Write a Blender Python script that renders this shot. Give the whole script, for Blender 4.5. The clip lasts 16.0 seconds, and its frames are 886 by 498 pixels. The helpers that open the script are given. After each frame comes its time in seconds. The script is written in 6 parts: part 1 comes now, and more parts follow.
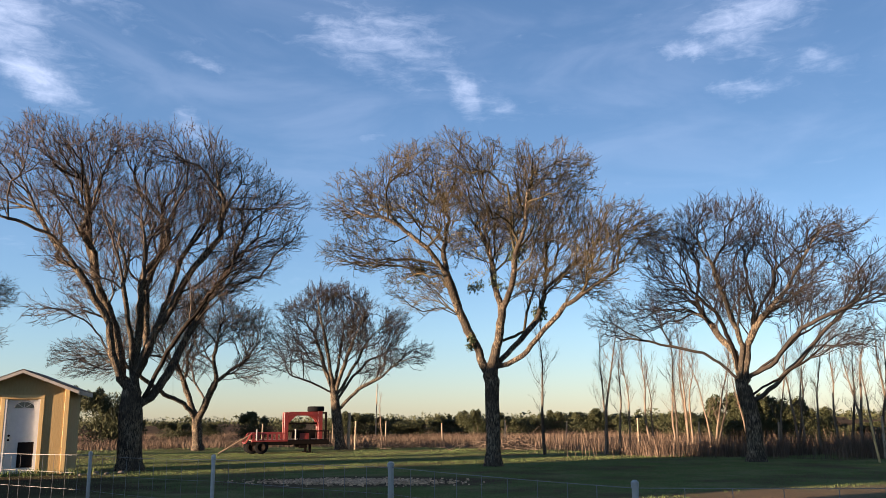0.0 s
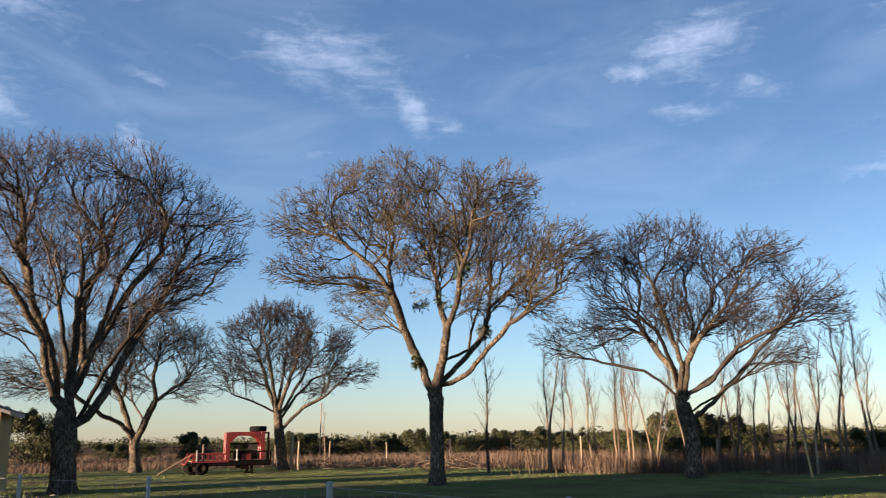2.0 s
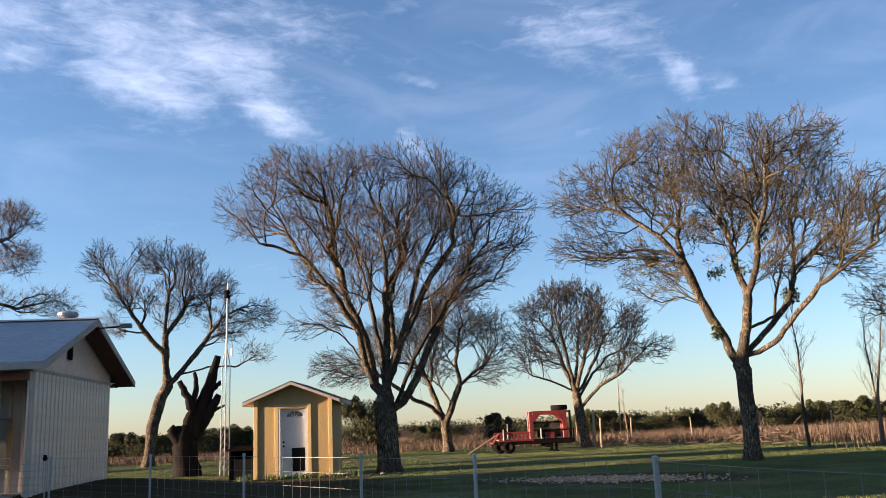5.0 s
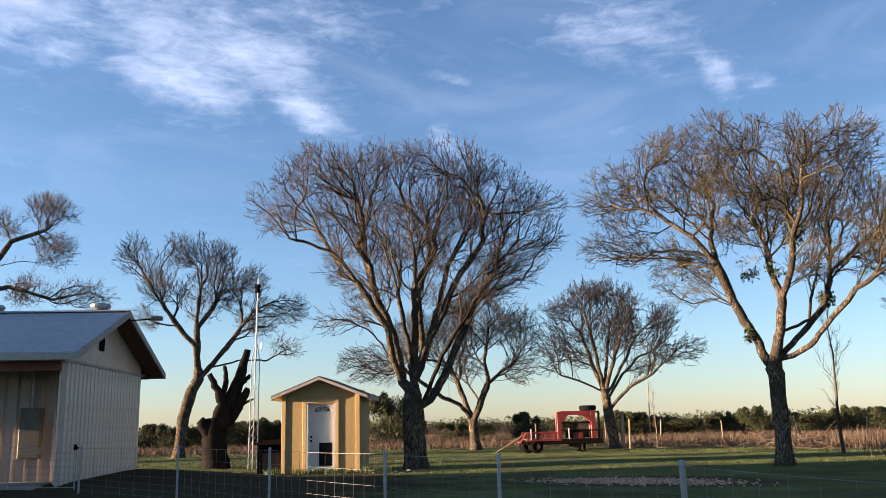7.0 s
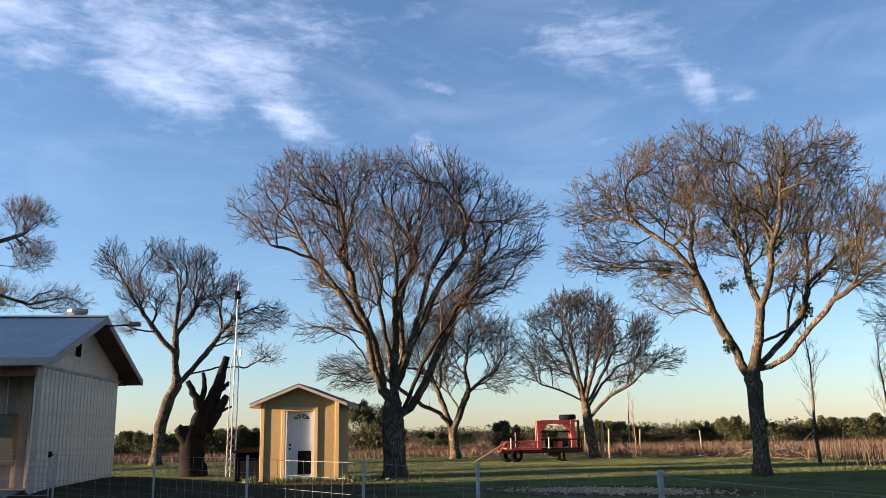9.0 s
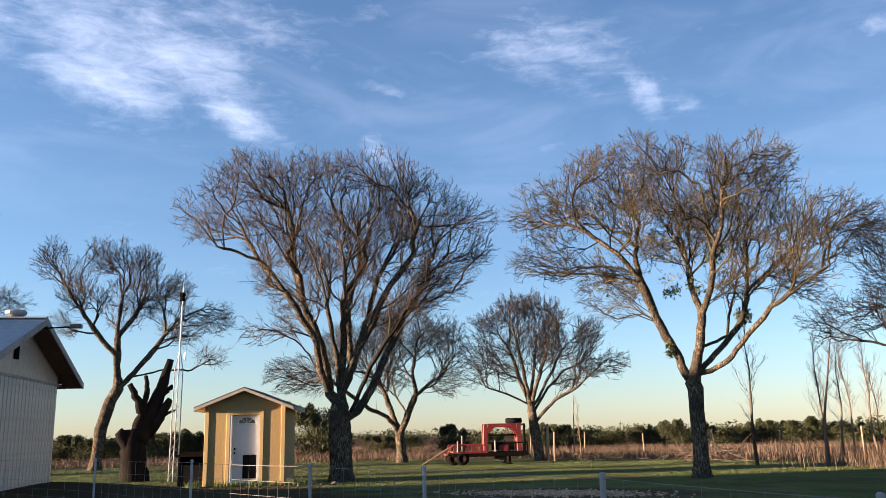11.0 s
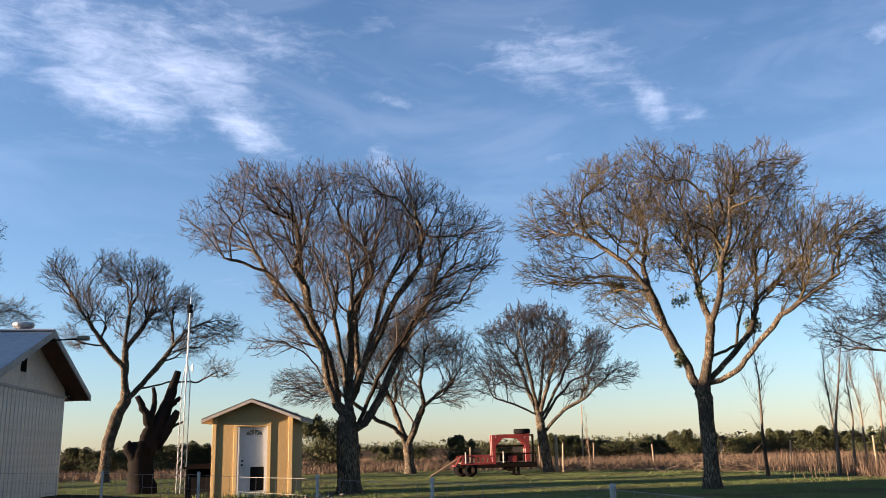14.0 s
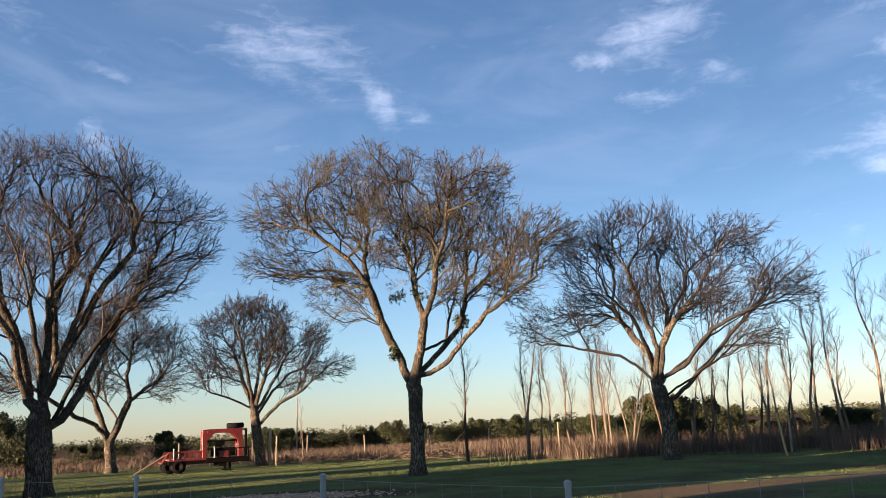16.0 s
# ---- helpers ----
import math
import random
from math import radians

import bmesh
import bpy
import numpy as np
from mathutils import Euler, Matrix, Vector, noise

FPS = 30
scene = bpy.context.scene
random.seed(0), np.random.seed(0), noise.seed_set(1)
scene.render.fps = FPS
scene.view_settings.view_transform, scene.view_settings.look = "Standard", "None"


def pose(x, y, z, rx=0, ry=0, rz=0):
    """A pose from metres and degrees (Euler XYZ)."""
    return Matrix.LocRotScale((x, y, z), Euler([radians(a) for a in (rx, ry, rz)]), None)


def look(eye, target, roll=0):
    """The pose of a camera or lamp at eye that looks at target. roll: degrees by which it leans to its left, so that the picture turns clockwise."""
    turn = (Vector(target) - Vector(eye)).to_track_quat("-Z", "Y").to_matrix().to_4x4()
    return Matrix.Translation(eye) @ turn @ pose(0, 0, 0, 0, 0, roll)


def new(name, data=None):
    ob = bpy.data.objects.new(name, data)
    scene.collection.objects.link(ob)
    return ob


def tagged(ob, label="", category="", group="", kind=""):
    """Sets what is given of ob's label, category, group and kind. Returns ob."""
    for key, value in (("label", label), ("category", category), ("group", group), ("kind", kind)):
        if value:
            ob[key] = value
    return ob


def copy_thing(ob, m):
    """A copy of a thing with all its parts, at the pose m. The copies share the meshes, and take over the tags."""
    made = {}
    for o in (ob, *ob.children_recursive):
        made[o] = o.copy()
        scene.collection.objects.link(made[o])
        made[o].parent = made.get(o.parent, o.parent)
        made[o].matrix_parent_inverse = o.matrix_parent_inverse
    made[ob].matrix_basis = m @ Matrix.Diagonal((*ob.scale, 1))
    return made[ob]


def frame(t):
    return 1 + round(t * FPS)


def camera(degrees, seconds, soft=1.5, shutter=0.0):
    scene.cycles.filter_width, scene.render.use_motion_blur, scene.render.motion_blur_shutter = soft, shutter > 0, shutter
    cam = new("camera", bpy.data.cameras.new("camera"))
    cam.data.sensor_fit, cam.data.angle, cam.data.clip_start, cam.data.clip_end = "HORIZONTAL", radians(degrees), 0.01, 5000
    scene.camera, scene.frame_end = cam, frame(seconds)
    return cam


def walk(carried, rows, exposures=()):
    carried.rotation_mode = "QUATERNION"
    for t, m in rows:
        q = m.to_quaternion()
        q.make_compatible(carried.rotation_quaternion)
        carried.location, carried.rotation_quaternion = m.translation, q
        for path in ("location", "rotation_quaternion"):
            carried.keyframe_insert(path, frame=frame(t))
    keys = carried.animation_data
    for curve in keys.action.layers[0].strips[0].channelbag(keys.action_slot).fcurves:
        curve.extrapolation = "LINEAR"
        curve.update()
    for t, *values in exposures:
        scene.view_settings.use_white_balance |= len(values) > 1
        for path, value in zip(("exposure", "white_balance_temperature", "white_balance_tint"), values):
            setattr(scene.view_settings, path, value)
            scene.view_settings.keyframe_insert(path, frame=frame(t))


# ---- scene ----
cam = camera(55.94, 16.0, soft=0.6, shutter=0.1)

# seconds, x, y, z, heading, tilt, lean (degrees)
PATH = [
    (0.0, 0.061, -0.041, 1.359, 15.71, 11.53, -0.65),
    (0.5, 0.069, -0.045, 1.354, 14.39, 11.90, -0.33),
    (1.0, 0.053, -0.024, 1.354, 11.62, 12.10, -0.35),
    (1.5, 0.060, -0.070, 1.356, 11.91, 12.48, -0.23),
    (2.0, 0.093, -0.101, 1.356, 19.46, 12.72, -1.08),
    (2.5, 0.113, -0.138, 1.353, 28.30, 12.51, -2.50),
    (3.0, 0.081, -0.113, 1.349, 21.48, 12.49, -2.65),
    (3.5, 0.060, -0.039, 1.351, 8.92, 12.36, -1.58),
    (4.0, 0.035, 0.006, 1.348, 2.55, 11.68, -1.66),
    (4.5, -0.018, 0.009, 1.346, 1.93, 11.16, -2.53),
    (5.0, -0.062, 0.005, 1.338, 0.00, 11.90, -2.65),
    (5.2, -0.059, 0.003, 1.342, -1.54, 12.25, -2.20),
    (7.3, -0.016, 0.081, 1.349, -2.13, 11.77, -1.37),
    (7.5, -0.014, 0.071, 1.352, -1.08, 11.76, -1.37),
    (8.0, -0.010, 0.067, 1.350, -0.25, 11.92, -1.46),
    (8.5, -0.017, 0.074, 1.350, -0.63, 12.16, -1.27),
    (9.0, -0.013, 0.086, 1.349, -0.88, 12.34, -1.13),
    (9.5, -0.012, 0.076, 1.353, 0.05, 12.63, -0.90),
    (9.7, -0.012, 0.061, 1.350, 0.70, 12.66, -0.81),
    (11.8, -0.021, 0.005, 1.353, 2.96, 12.42, -1.40),
    (12.0, -0.024, 0.041, 1.356, -0.69, 12.61, -1.33),
    (12.5, -0.059, 0.125, 1.352, -10.97, 13.07, -1.33),
    (13.0, -0.043, 0.060, 1.344, -9.44, 12.99, -1.64),
    (13.5, -0.018, 0.064, 1.354, -2.79, 13.14, -1.72),
    (14.0, -0.015, 0.060, 1.352, 2.24, 13.23, -1.45),
    (14.5, -0.020, 0.040, 1.344, 8.39, 12.00, -1.83),
    (15.0, -0.074, -0.004, 1.345, 14.32, 11.72, -2.26),
    (15.5, -0.061, -0.013, 1.348, 17.46, 12.33, -2.75),
    (16.0, -0.028, -0.053, 1.344, 21.48, 12.04, -2.90),
]


def aimed(x, y, z, heading, tilt, lean):
    a, b = radians(heading), radians(tilt)
    way = Vector((math.sin(a) * math.cos(b), math.cos(a) * math.cos(b), math.sin(b)))
    eye = Vector((x, y, z))
    return look(eye, eye + way * 20, lean)


walk(cam, [(row[0], aimed(*row[1:])) for row in PATH], exposures=[
    (0.0, 2.15, 5750, 15), (1.0, 2.15, 5750, 15), (1.5, 2.07, 5750, 15), (2.5, 2.06, 5750, 15), (2.8, 1.96, 5750, 15), (3.1, 1.94, 5750, 15), (4.5, 2.24, 5750, 15), (9.0, 2.24, 5750, 15),
    (12.5, 2.30, 5750, 15), (14.0, 2.20, 5750, 15), (16.0, 2.13, 5750, 15)])

# ---------------------------------------------------------------- light
SUN_SIDE, SUN_HEIGHT = 9.2, 3.4      # degrees in front of due left; degrees above the horizon
to_sun = Vector((-math.cos(radians(SUN_SIDE)) * math.cos(radians(SUN_HEIGHT)),
                 -math.sin(radians(SUN_SIDE)) * math.cos(radians(SUN_HEIGHT)),
                 math.sin(radians(SUN_HEIGHT))))
sun_data = bpy.data.lights.new("sun", "SUN")
sun_data.energy, sun_data.angle, sun_data.color = 5.5, radians(0.53), (1.0, 0.69, 0.40)
new("sun", sun_data).matrix_world = look(to_sun * 100, (0, 0, 0))

world = bpy.data.worlds.new("evening_sky")
world.use_nodes = True
scene.world = world


class Nodes:
    """A short hand for building node trees."""

    def __init__(self, tree):
        self.tree = tree
        tree.nodes.clear()

    def add(self, kind, inputs=None):
        node = self.tree.nodes.new(kind)
        for key, value in (inputs or {}).items():
            self.put(node.inputs[key], value)
        return node

    def put(self, socket, value):
        if isinstance(value, bpy.types.NodeSocket):
            self.tree.links.new(value, socket)
        else:
            socket.default_value = value

    def math(self, op, a, b=0.0, c=0.0, clamp=False):
        node = self.add("ShaderNodeMath", {0: a, 1: b, 2: c})
        node.operation, node.use_clamp = op, clamp
        return node.outputs[0]

    def noise(self, vector, scale, detail=4.0, rough=0.55, distort=0.0):
        return self.add("ShaderNodeTexNoise", {"Vector": vector, "Scale": scale, "Detail": detail,
                                               "Roughness": rough, "Distortion": distort}).outputs["Fac"]

    def ramp(self, fac, *stops):
        node = self.add("ShaderNodeValToRGB", {"Fac": fac})
        el = node.color_ramp.elements
        while len(el) < len(stops):
            el.new(0.5)
        for e, (at, colour) in zip(el, stops):
            e.position = at
            e.color = (*colour, 1.0) if len(colour) == 3 else colour
        return node.outputs["Color"]

    def mix(self, fac, a, b, blend="MIX"):
        node = self.add("ShaderNodeMix", {"Factor": fac})
        node.data_type, node.blend_type = "RGBA", blend
        for key, value in ((6, a), (7, b)):
            self.put(node.inputs[key], (*value, 1.0) if isinstance(value, tuple) and len(value) == 3 else value)
        return node.outputs[2]

    def map(self, value, a, b, c=0.0, d=1.0, smooth=True):
        node = self.add("ShaderNodeMapRange", {0: value, 1: a, 2: b, 3: c, 4: d})
        node.interpolation_type = "SMOOTHSTEP" if smooth else "LINEAR"
        return node.outputs[0]


def build_sky():
    n = Nodes(world.node_tree)
    way = n.add("ShaderNodeTexCoord").outputs["Generated"]
    xyz = n.add("ShaderNodeSeparateXYZ", {0: way}).outputs
    sky = n.add("ShaderNodeTexSky")
    sky.sky_type, sky.sun_disc = "NISHITA", False
    sky.sun_elevation, sky.sun_rotation = radians(SUN_HEIGHT + 10.0), radians(270.0 - SUN_SIDE)
    sky.altitude, sky.air_density, sky.dust_density, sky.ozone_density = 300.0, 1.1, 0.22, 2.5
    heading = n.math("MULTIPLY", n.math("ARCTAN2", xyz[0], xyz[1]), 57.296)
    height = n.math("MULTIPLY", n.math("ARCSINE", xyz[2]), 57.296)
    # high thin cloud: ragged streaks laid along strokes, combed out by stretched noise
    flat = n.add("ShaderNodeCombineXYZ", {0: n.math("MULTIPLY", heading, 0.092), 1: n.math("MULTIPLY", height, 0.1), 2: 3.1}).outputs[0]
    falling = n.add("ShaderNodeMapping", {"Vector": flat, "Rotation": (0, 0, radians(27)), "Scale": (0.50, 1.45, 1.0)}).outputs[0]
    rising = n.add("ShaderNodeMapping", {"Vector": flat, "Rotation": (0, 0, radians(-14)), "Scale": (0.50, 1.45, 1.0)}).outputs[0]
    def streaks(comb):
        shape, fine = n.noise(comb, 3.6, 9.0, 0.62, 0.5), n.noise(comb, 9.0, 8.0, 0.66, 0.7)
        return n.math("ADD", n.math("MULTIPLY", shape, 0.5), n.math("MULTIPLY", fine, 0.5))

    away = n.map(heading, 22.0, 30.0)
    texture = n.math("ADD", n.math("MULTIPLY", streaks(falling), n.math("SUBTRACT", 1.0, away)), n.math("MULTIPLY", streaks(rising), away))
    drift = n.math("MULTIPLY", n.math("SUBTRACT", n.noise(flat, 5.0, 6.0, 0.65), 0.5), 2.6)
    drift_up = n.math("MULTIPLY", n.math("SUBTRACT", n.noise(flat, 6.0, 6.0, 0.65), 0.5), 1.9)
    across, upward = n.math("ADD", heading, drift), n.math("ADD", height, drift_up)
    places = None
    for a, e, long, wide, turn, much in CLOUDS:
        long, wide = long * 1.08, wide * 1.4
        flatten, c, k = math.cos(radians(e)), math.cos(radians(turn)), math.sin(radians(turn))
        dx, dy = n.math("SUBTRACT", across, a), n.math("SUBTRACT", upward, e)
        u = n.math("ADD", n.math("MULTIPLY", dx, c * flatten / long), n.math("MULTIPLY", dy, k / long))
        v = n.math("ADD", n.math("MULTIPLY", dx, -k * flatten / wide), n.math("MULTIPLY", dy, c / wide))
        d = n.math("ADD", n.math("MULTIPLY", u, u), n.math("MULTIPLY", v, v))
        spot = n.math("MULTIPLY", n.math("EXPONENT", n.math("MULTIPLY", d, -0.8)), much)
        places = spot if places is None else n.math("SMOOTH_MAX", places, spot, 0.12)
    dense = n.map(n.math("ADD", places, n.math("MULTIPLY", n.math("SUBTRACT", texture, 0.5), 1.85)), 0.12, 1.50)
    dense = n.math("MULTIPLY", dense, n.math("MULTIPLY", n.map(height, 6.0, 11.0), 0.51))
    veil = n.math("MULTIPLY", n.map(n.noise(falling, 1.6, 6.0, 0.55, 0.6), 0.42, 0.75), n.math("MULTIPLY", n.map(height, 8.0, 20.0), 0.07))
    # paler towards the skyline, deeper away from the sun
    low = n.ramp(n.math("DIVIDE", height, 16.0), (0.0, HORIZON_TINT[0]), (0.35, HORIZON_TINT[1]), (1.0, (1.0, 1.0, 1.0)))
    clear = n.mix(1.0, sky.outputs[0], low, "MULTIPLY")
    deep = n.math("SUBTRACT", 1.0, n.math("MULTIPLY", n.map(heading, 5.0, 55.0, 0.0, 0.25), n.map(height, 2.0, 20.0)))
    clear = n.mix(1.0, clear, n.add("ShaderNodeCombineXYZ", {0: deep, 1: deep, 2: deep}).outputs[0], "MULTIPLY")
    lit = n.mix(n.math("MAXIMUM", dense, veil), clear, (9.0, 9.0, 9.6))
    back = n.add("ShaderNodeBackground", {"Color": lit, "Strength": 0.040})
    n.add("ShaderNodeOutputWorld", {"Surface": back.outputs[0]})


HORIZON_TINT = ((0.82, 0.835, 0.92), (0.94, 0.96, 1.0))
# heading, height, half length, half width, turn (degrees), amount
CLOUDS = [
    (-38.8, 25.9, 2.9, 1.55, 0, 0.70),
    (-40.0, 23.8, 1.0, 0.54, 4, 0.35),
    (-34.0, 23.8, 2.7, 0.93, -5, 0.90),
    (-28.8, 23.4, 2.7, 0.70, 4, 0.70),
    (-31.3, 26.2, 6.3, 2.14, -2, 0.75),
    (-21.6, 25.2, 5.9, 2.33, -34, 0.80),
    (-20.1, 22.4, 4.7, 1.09, -12, 0.95),
    (-15.7, 24.3, 5.5, 1.86, -27, 0.85),
    (-12.2, 21.3, 2.6, 0.85, -26, 1.00),
    (-25.2, 28.7, 2.0, 1.16, -18, 0.70),
    (-11.9, 27.2, 5.5, 1.09, -17, 0.50),
    (-14.2, 27.1, 2.7, 0.62, -11, 0.60),
    (-10.3, 23.8, 4.0, 1.55, -23, 0.30),
]
CLOUDS += [
    (9.4, 25.1, 3.4, 1.16, -31, 0.62),
    (12.2, 25.7, 4.3, 1.63, -30, 0.58),
    (17.3, 22.0, 1.9, 0.70, -62, 0.72),
    (14.6, 22.4, 2.2, 0.70, -11, 0.35),
    (19.7, 21.3, 2.0, 0.70, -33, 0.30),
    (-1.0, 23.4, 1.8, 0.43, -7, 0.40),
    (-1.8, 19.3, 1.5, 0.66, -53, 0.60),
    (0.1, 21.3, 0.8, 0.47, -22, 0.25),
    (-2.0, 28.2, 1.5, 0.70, -21, 0.25),
    (10.2, 19.1, 1.5, 0.39, -5, 0.28),
]
CLOUDS += [
    (32.9, 23.9, 2.3, 0.54, 5, 0.60),
    (33.7, 23.7, 0.8, 0.54, -24, 0.75),
    (37.4, 25.2, 3.4, 1.32, 13, 0.75),
    (38.3, 23.1, 2.4, 1.16, -31, 0.35),
    (41.3, 22.0, 2.3, 0.54, -13, 0.40),
    (37.0, 20.9, 2.6, 0.47, -6, 0.55),
    (28.9, 15.6, 1.1, 0.35, -1, 0.25),
]
CLOUDS += [
    (53.1, 21.4, 1.8, 0.62, -9, 0.90),
    (51.1, 24.1, 2.8, 1.01, 24, 0.45),
    (47.6, 15.7, 2.5, 0.43, 0, 0.55),
    (52.1, 16.5, 3.5, 0.78, 13, 0.85),
    (50.8, 14.4, 1.7, 0.62, 3, 0.80),
    (53.2, 13.3, 1.8, 0.54, 2, 0.50),
    (49.5, 18.9, 3.2, 0.70, -2, 0.30),
    (55.1, 23.3, 2.8, 1.55, 5, 0.50),
    (48.3, 10.6, 1.0, 0.54, -1, 0.35),
    (64.0, 22.0, 6.0, 3.0, 10, 0.75),
    (-52.0, 22.0, 8.0, 3.0, -15, 0.75),
]
build_sky()


# ---------------------------------------------------------------- materials
def surface(name, base, other=None, rough=0.7, metal=0.0, grain=12.0, blotch=1.2, relief=0.25, spread=0.5,
            stretch=(1, 1, 1), extra=None, per_thing=0.0, sheen=0.3, per_piece=0.0):
    """Two colours mixed by a broad and a fine noise, with fine relief."""
    m = bpy.data.materials.new(name)
    m.use_nodes = True
    n = Nodes(m.node_tree)
    at = n.add("ShaderNodeTexCoord").outputs["Object"]
    at = n.add("ShaderNodeMapping", {"Vector": at, "Scale": stretch}).outputs[0]
    other = other or tuple(c * 0.6 for c in base)
    broad, fine = n.noise(at, blotch, 5.0), n.noise(at, grain, 6.0, 0.65)
    fac = n.map(n.math("ADD", n.math("MULTIPLY", broad, 0.55), n.math("MULTIPLY", fine, 0.45)), 0.5 - spread * 0.4, 0.5 + spread * 0.4)
    colour = n.mix(fac, base, other)
    if extra:
        colour = extra(n, at, colour)
    if per_thing:
        pick = n.add("ShaderNodeObjectInfo").outputs["Random"]
        colour = n.mix(1.0, colour, n.ramp(pick, (0.0, (1 - per_thing,) * 3), (1.0, (1 + per_thing,) * 3)), "MULTIPLY")
    if per_piece:
        pick = n.add("ShaderNodeNewGeometry").outputs["Random Per Island"]
        colour = n.mix(1.0, colour, n.ramp(pick, (0.0, (1 - per_piece,) * 3), (1.0, (1 + per_piece,) * 3)), "MULTIPLY")
    bump = n.add("ShaderNodeBump", {"Height": fine, "Strength": relief, "Distance": 0.02}).outputs[0]
    shine = n.map(fine, 0.3, 0.7, max(rough - 0.12, 0.02), min(rough + 0.12, 1.0))
    shader = n.add("ShaderNodeBsdfPrincipled", {"Base Color": colour, "Roughness": shine, "Metallic": metal, "Normal": bump,
                                                "Specular IOR Level": sheen})
    n.add("ShaderNodeOutputMaterial", {"Surface": shader.outputs[0]})
    return m


def ground_surface():
    """Mown green grass near the yard, dry straw-coloured pasture farther off, bare soil between."""
    m = bpy.data.materials.new("pasture")
    m.use_nodes = True
    n = Nodes(m.node_tree)
    at = n.add("ShaderNodeTexCoord").outputs["Object"]
    xyz = n.add("ShaderNodeSeparateXYZ", {0: at}).outputs
    broad, mid, fine = n.noise(at, 0.12, 5.0), n.noise(at, 0.9, 5.0), n.noise(at, 9.0, 6.0, 0.7)
    green = n.mix(n.map(mid, 0.35, 0.65), (0.128, 0.154, 0.054), (0.185, 0.175, 0.080))
    green = n.mix(n.map(fine, 0.45, 0.75), green, (0.085, 0.088, 0.040))
    straw = n.mix(n.map(mid, 0.35, 0.7), (0.145, 0.098, 0.058), (0.085, 0.057, 0.036))
    straw = n.mix(n.map(fine, 0.5, 0.8), straw, (0.19, 0.135, 0.08))
    soil = n.mix(fine, (0.080, 0.057, 0.037), (0.140, 0.100, 0.064))
    edge = n.math("ADD", n.math("SUBTRACT", xyz[1], n.math("MULTIPLY", n.map(xyz[0], 6.0, 22.0), -19.0)),
                  n.math("MULTIPLY", n.math("SUBTRACT", broad, 0.5), 14.0))
    far = n.map(edge, 44.0, 47.5)
    colour = n.mix(far, green, straw)
    bare = n.math("MULTIPLY", n.map(n.noise(at, 0.35, 6.0, 0.6), 0.48, 0.62), 0.8)
    dx = n.math("DIVIDE", n.math("SUBTRACT", xyz[0], 3.25), 3.3)
    dy = n.math("DIVIDE", n.math("ADD", n.math("SUBTRACT", xyz[1], 19.1), n.math("MULTIPLY", n.math("SUBTRACT", xyz[0], 3.25), 0.35)), 1.8)
    spread = n.math("ADD", n.math("ADD", n.math("MULTIPLY", dx, dx), n.math("MULTIPLY", dy, dy)), n.math("MULTIPLY", n.math("SUBTRACT", mid, 0.5), 1.6))
    stony = n.math("SUBTRACT", 1.0, n.map(spread, 0.6, 1.5))
    colour = n.mix(n.math("MAXIMUM", bare, stony), colour, soil)
    track = n.math("ABSOLUTE", n.math("ADD", n.math("SUBTRACT", xyz[1], 12.9), n.math("MULTIPLY", n.math("SUBTRACT", mid, 0.5), 1.8)))
    track = n.math("MULTIPLY", n.math("SUBTRACT", 1.0, n.map(track, 0.5, 1.3)), n.map(xyz[0], 6.5, 9.5))
    colour = n.mix(n.math("MULTIPLY", track, 0.9), colour, n.mix(fine, (0.15, 0.105, 0.062), (0.24, 0.175, 0.11)))
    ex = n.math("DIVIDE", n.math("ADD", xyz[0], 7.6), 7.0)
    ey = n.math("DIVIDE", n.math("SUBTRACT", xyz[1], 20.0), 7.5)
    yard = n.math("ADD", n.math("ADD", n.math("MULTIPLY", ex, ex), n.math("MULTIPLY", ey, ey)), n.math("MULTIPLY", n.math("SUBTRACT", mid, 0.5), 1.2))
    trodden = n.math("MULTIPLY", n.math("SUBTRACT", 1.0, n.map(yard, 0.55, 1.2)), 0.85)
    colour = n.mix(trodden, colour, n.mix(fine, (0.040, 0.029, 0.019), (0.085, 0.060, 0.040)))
    bump = n.add("ShaderNodeBump", {"Height": fine, "Strength": 0.8, "Distance": 0.06}).outputs[0]
    shader = n.add("ShaderNodeBsdfPrincipled", {"Base Color": colour, "Roughness": 0.95, "Normal": bump, "Specular IOR Level": 0.0})
    n.add("ShaderNodeOutputMaterial", {"Surface": shader.outputs[0]})
    return m


def speckle(share, tint, scale=30.0):
    def put_on(n, at, colour):
        return n.mix(n.math("MULTIPLY", n.map(n.noise(at, scale, 5.0, 0.7), 0.62, 0.75), share), colour, tint)
    return put_on


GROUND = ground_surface()


